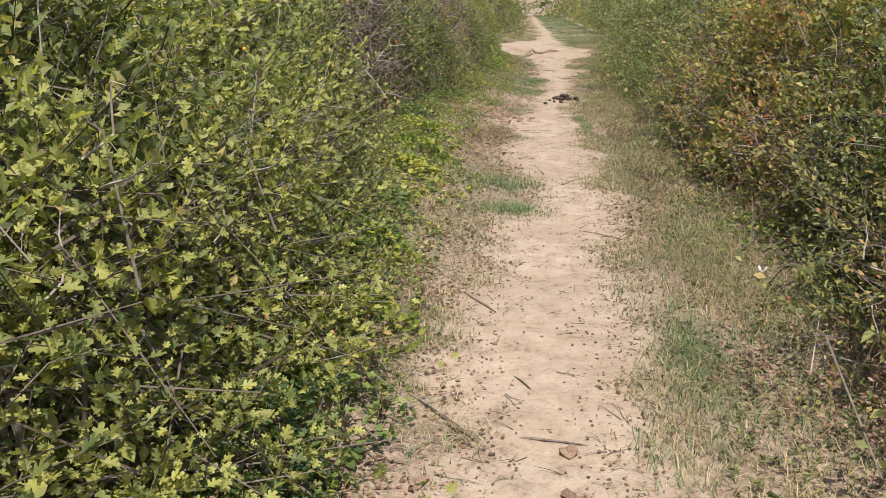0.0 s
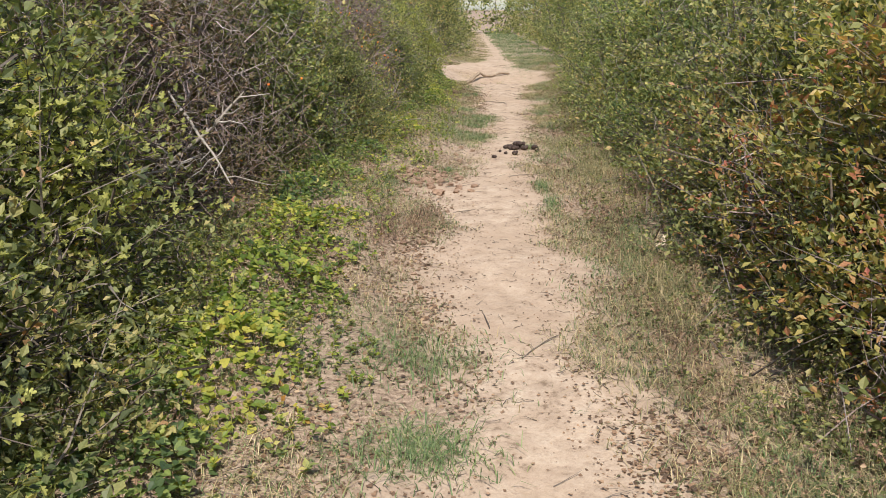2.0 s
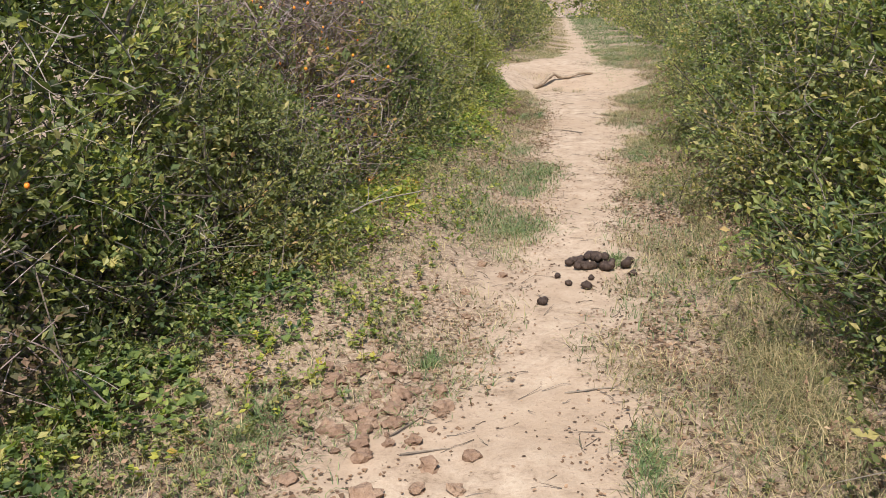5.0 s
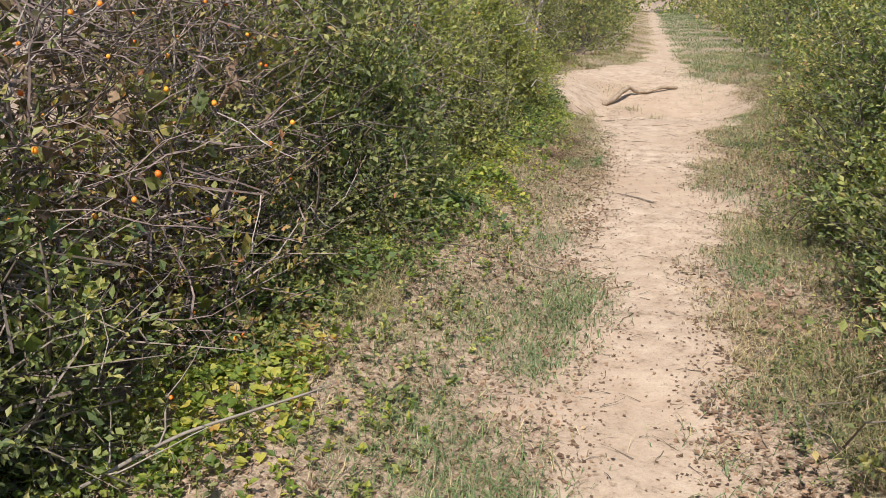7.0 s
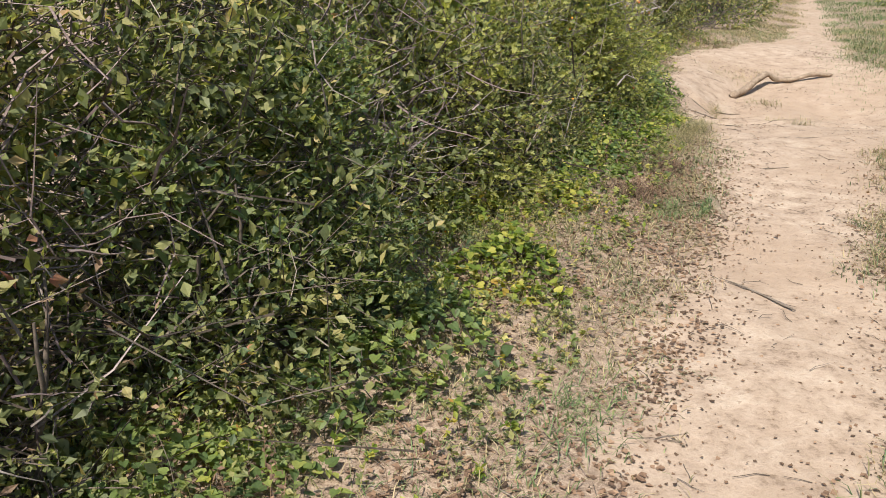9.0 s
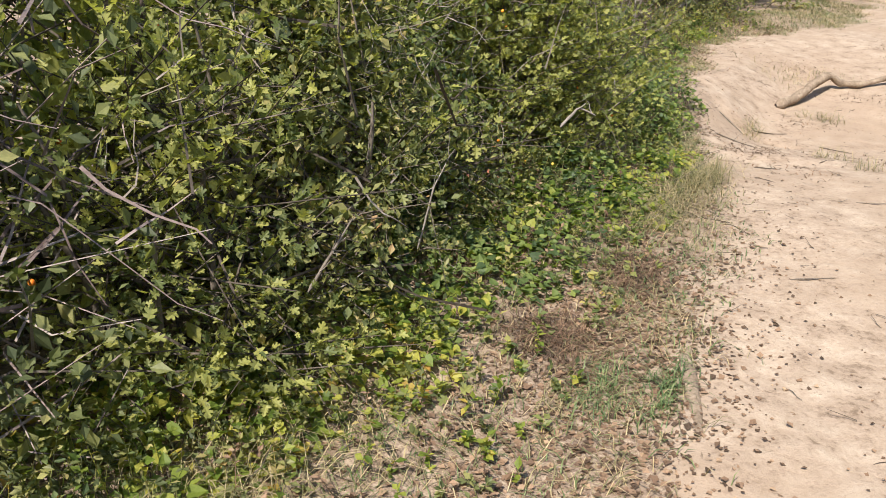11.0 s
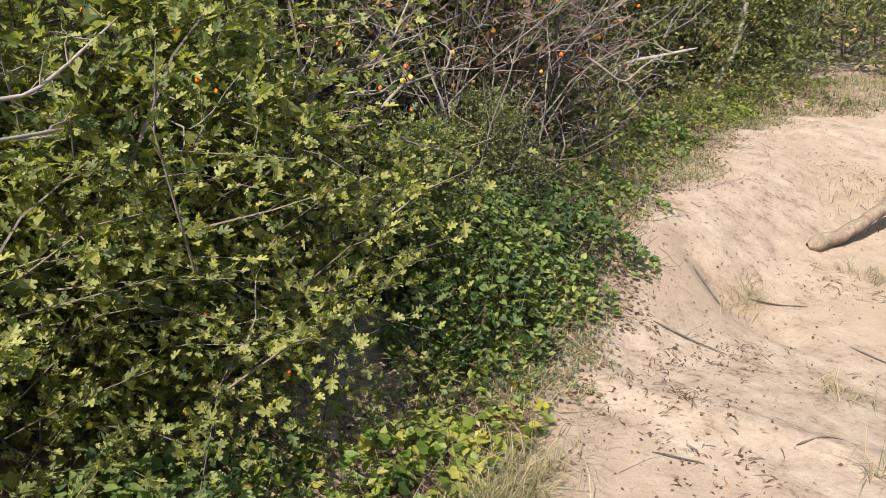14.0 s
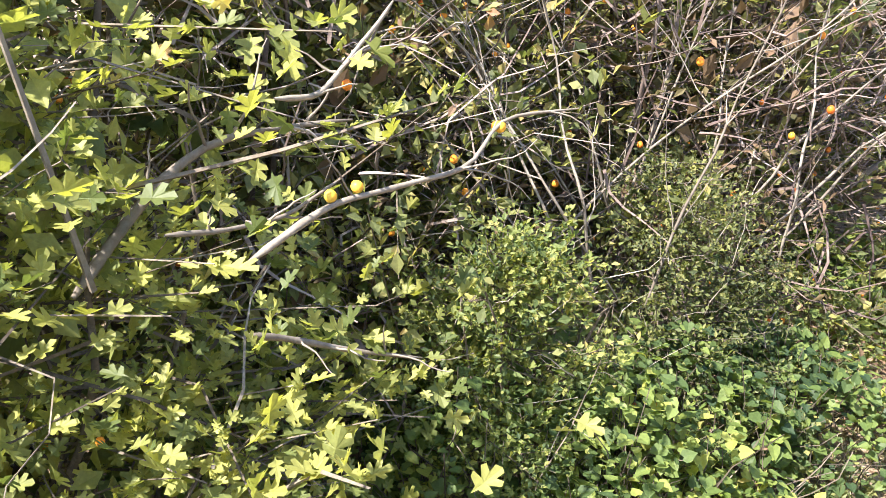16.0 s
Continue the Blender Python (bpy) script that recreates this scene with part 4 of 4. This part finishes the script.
stick("log", "weathered crooked root log lying across the washed-out path",
      [g(-1.08, 23.66, 0.01), g(-0.97, 23.85, 0.05), g(-0.84, 24.15, 0.12), g(-0.74, 24.38, 0.14), g(-0.66, 24.42, 0.04), g(-0.5, 24.5, 0.04), g(-0.25, 24.7, 0.06), g(-0.05, 24.85, 0.03)],
      0.044, 0.022, LOG_BARK, 3, 0.022, 0, 34)
stick("log", "half-buried pale root at the edge of the path", [g(-0.62, 18.5, -0.03), g(-0.56, 18.25, -0.012), g(-0.47, 18.0, -0.012), g(-0.40, 17.75, -0.03)], 0.034, 0.02, LOG_BARK, 4, 0.01, 0, 14)
LYING = "thin dry stick lying on the ground"
for i, (x, y, turn, l, rad) in enumerate([
        (0.10, 2.62, -8, 0.22, 0.005), (-0.02, 3.05, 120, 0.14, 0.004), (-0.28, 2.75, 130, 0.35, 0.007), (-0.26, 3.9, 125, 0.3, 0.006), (0.35, 5.25, 150, 0.3, 0.004), (0.2, 6.7, 60, 0.35, 0.004), (-0.05, 7.0, 100, 0.25, 0.004),
        (-0.28, 9.3, 30, 0.18, 0.004), (0.12, 10.7, 10, 0.2, 0.004), (-0.5, 10.35, 60, 0.15, 0.004), (-0.40, 10.2, 20, 0.16, 0.005), (0.50, 14.4, 80, 0.4, 0.006), (-0.2, 16.9, 140, 0.4, 0.006), (-0.55, 15.1, -15, 0.3, 0.004),
        (-0.75, 21.0, 20, 0.15, 0.004), (-0.45, 21.4, 60, 0.2, 0.004), (-0.30, 19.2, 35, 0.2, 0.004), (-0.7, 20.6, -20, 0.14, 0.003), (-0.15, 20.4, 10, 0.18, 0.004), (-1.1, 22.0, 20, 0.3, 0.005), (-1.25, 22.6, -30, 0.25, 0.005),
        (-1.0, 22.9, 40, 0.3, 0.005), (-0.5, 22.6, -20, 0.25, 0.005), (1.05, 8.5, 15, 0.4, 0.005), (-1.0, 12.5, -40, 0.4, 0.005)]):
    c, s = math.cos(radians(turn)), math.sin(radians(turn))
    stick("stick", LYING, [g(x - c * l / 2, y - s * l / 2, rad), g(x, y, rad + 0.004), g(x + c * l / 2, y + s * l / 2, rad)], rad, rad * 0.5, TWIG, 200 + i, 0.03, 1 if l > 0.28 else 0, 8)
BRANCH = "bleached bare dead branch sticking out of the thicket"
stick("dead_branch", BRANCH, [(-1.9, 7.9, 0.55), (-1.65, 8.0, 0.75), (-1.5, 8.2, 0.95)], 0.013, 0.006, BLEACHED, 71, 0.03, 9)
stick("dead_branch", BRANCH, [(-1.95, 8.2, 0.95), (-1.6, 7.9, 0.62), (-1.45, 7.7, 0.5)], 0.011, 0.005, BLEACHED, 72, 0.03, 8)
stick("dead_branch", BRANCH, [(-1.5, 12.3, 0.15), (-1.2, 12.8, 0.22), (-0.95, 13.2, 0.2)], 0.007, 0.004, BLEACHED, 73, 0.02, 4)
stick("dead_branch", BRANCH, [(-1.45, 12.1, 0.1), (-1.2, 12.0, 0.12), (-1.0, 11.9, 0.06)], 0.006, 0.003, BLEACHED, 74, 0.02, 3)
stick("dead_branch", BRANCH, [(-2.3, 13.0, 0.1), (-2.1, 13.2, 1.0), (-1.9, 13.5, 1.6)], 0.018, 0.008, BLEACHED, 75, 0.03, 7)
stick("dead_branch", BRANCH, [(-2.6, 23.5, 0.3), (-2.3, 23.75, 0.62), (-1.95, 23.95, 0.72)], 0.02, 0.007, BLEACHED, 76, 0.03, 9)
stick("dead_branch", BRANCH, [(-2.7, 26.4, 0.0), (-2.55, 26.5, 0.5), (-2.5, 26.5, 1.2)], 0.04, 0.02, BLEACHED, 77, 0.02, 3)
THORN = "knotty hawthorn branch with bare grey bark among leaves"
stick("branch", THORN, [(-1.693, 20.43, 0.832), (-1.719, 20.498, 0.898), (-1.73, 20.563, 0.957), (-1.761, 20.636, 0.988), (-1.761, 20.74, 0.994), (-1.759, 20.843, 0.994)], 0.009, 0.003, TWIG_GREY, 78, 0.015, 5)
bough = stick("branch", "bare tapering branch bearing small yellow-orange fruit", [(-1.549, 20.602, 0.895), (-1.565, 20.712, 0.943), (-1.572, 20.844, 0.95), (-1.567, 20.92, 0.96), (-1.605, 20.997, 1.012), (-1.59, 21.121, 1.014)],
              0.0055, 0.0018, TWIG_GREY, 79, 0.012, 6, 22)
fv, ff = lumps(0.0085, 3, rough=0.04, squash=1.0)
crab = mesh_from("fruit", fv, ff, PLUM, True)
for q in ((-1.567, 20.716, 0.952), (-1.571, 20.754, 0.957), (-1.60, 20.99, 1.0)):
    part("fruit", crab, bough, "orange-yellow fruit", Matrix.Translation(Vector(q) - bough.location))
stick("branch", THORN, [(-1.48, 20.571, 0.84), (-1.494, 20.629, 0.814), (-1.488, 20.712, 0.778), (-1.484, 20.797, 0.748)], 0.005, 0.002, TWIG_GREY, 80, 0.015, 4)
stick("branch", THORN, [(-1.593, 20.661, 1.071), (-1.611, 20.726, 1.064), (-1.647, 20.825, 1.141), (-1.645, 20.849, 1.171)], 0.004, 0.0025, TWIG_GREY, 81, 0.015, 5)
stick("branch", THORN, [(-1.562, 20.514, 0.94), (-1.574, 20.587, 0.929), (-1.589, 20.663, 0.927), (-1.61, 20.75, 0.957)], 0.004, 0.002, TWIG_GREY, 83, 0.015, 4)
tangle = np.random.default_rng(77)
for i in range(16):
    dx, dy, lean = tangle.uniform(-0.35, 0.05), tangle.uniform(-0.2, 0.75), tangle.normal(0, 0.16)
    stick("dead_branch", "thin grey leafless twig arching out of the thicket", [(-2.0 + dx, 21.7 + dy, 0.42), (-1.97 + dx, 21.8 + dy + lean, 0.72), (-1.95 + dx + lean, 21.95 + dy + 1.5 * lean, 1.0), (-1.9 + dx + lean, 22.0 + dy + 2.4 * lean, 1.2)],
          0.0042, 0.0018, TWIG_GREY, 90 + i, 0.05, 8)
stick("dead_branch", BRANCH, [(-1.57, 19.42, 1.06), (-1.49, 19.606, 1.065), (-1.484, 19.79, 1.187)], 0.006, 0.002, TWIG_GREY, 84, 0.03, 6)
stick("dead_branch", BRANCH, [(-1.46, 19.30, 1.0), (-1.425, 19.498, 1.015), (-1.426, 19.625, 1.016)], 0.005, 0.003, TWIG_GREY, 85, 0.03, 3)
stick("dead_branch", BRANCH, [(-1.33, 19.10, 0.50), (-1.308, 19.242, 0.558), (-1.24, 19.271, 0.524)], 0.007, 0.004, TWIG_GREY, 86, 0.03, 2)
stick("dead_branch", BRANCH, [(-1.72, 22.10, 0.87), (-1.60, 22.21, 0.76), (-1.53, 22.43, 0.88)], 0.006, 0.0025, TWIG_GREY, 87, 0.05, 9)
stick("branch", THORN, [(-1.42, 17.5, 0.38), (-1.341, 17.615, 0.573)], 0.006, 0.002, TWIG_GREY, 88, 0.02, 7)
stick("dead_branch", BRANCH, [(-1.36, 17.98, 0.35), (-1.308, 18.002, 0.57), (-1.27, 18.05, 0.66)], 0.004, 0.0015, BLEACHED, 89, 0.03, 5)
for i, pts in enumerate([[(-1.95, 14.05, 0.8), (-1.915, 14.138, 1.045), (-1.89, 14.19, 1.174), (-1.851, 14.375, 1.349)], [(-2.062, 14.024, 1.199), (-1.941, 14.183, 1.206), (-1.801, 14.454, 1.198)],
                         [(-1.70, 13.65, 0.1), (-1.718, 13.683, 0.476), (-1.837, 13.897, 0.911), (-1.957, 14.115, 1.354)], [(-1.961, 7.569, 0.726), (-1.85, 7.683, 0.727), (-1.70, 7.759, 0.559)],
                         [(-1.955, 7.522, 0.566), (-1.80, 7.647, 0.582), (-1.69, 7.881, 0.623)]]):
    stick("dead_branch", BRANCH, pts, 0.008, 0.004, BLEACHED, 110 + i, 0.03, 9)


def curled_strip(name, label, x, y, turn, length, width, mat, seed):
    """A dry strip of bark or husk, curled along its length."""
    k, w = 12, 5
    u, a = np.meshgrid(np.linspace(0, 1, k), np.linspace(-1.1, 1.1, w), indexing="ij")
    half = width * (0.35 + 0.65 * np.sin(np.pi * np.clip(u * 0.9 + 0.08, 0, 1)))
    v = np.stack([half * np.sin(a), length * (u - 0.5), half * (1 - np.cos(a)) * 0.8 + 0.03 * (u - 0.5) ** 2 * 4 + 0.004], -1).reshape(-1, 3)
    i, j = np.meshgrid(np.arange(k - 1), np.arange(w - 1), indexing="ij")
    b = (i * w + j).ravel()
    ob = tagged(new(name, mesh_from(name, v, np.stack([b, b + 1, b + w + 1, b + w], 1), mat, True)), label, "debris")
    mod = ob.modifiers.new("thickness", "SOLIDIFY")
    mod.thickness = 0.003
    return lay(ob, x, y, turn, 1.0, 0.035)


curled_strip("bark_strip", "pale curled strip of dry bark on grass", 0.93, 8.16, -18, 0.26, 0.022, HUSK, 1)
curled_strip("paper_scrap", "small white crumpled scrap on dry grass", 1.18, 8.95, 70, 0.07, 0.02, PAPER, 2)
curled_strip("paper_scrap", "small white scrap among dry grass", 1.1, 4.35, 40, 0.045, 0.012, PAPER, 3)
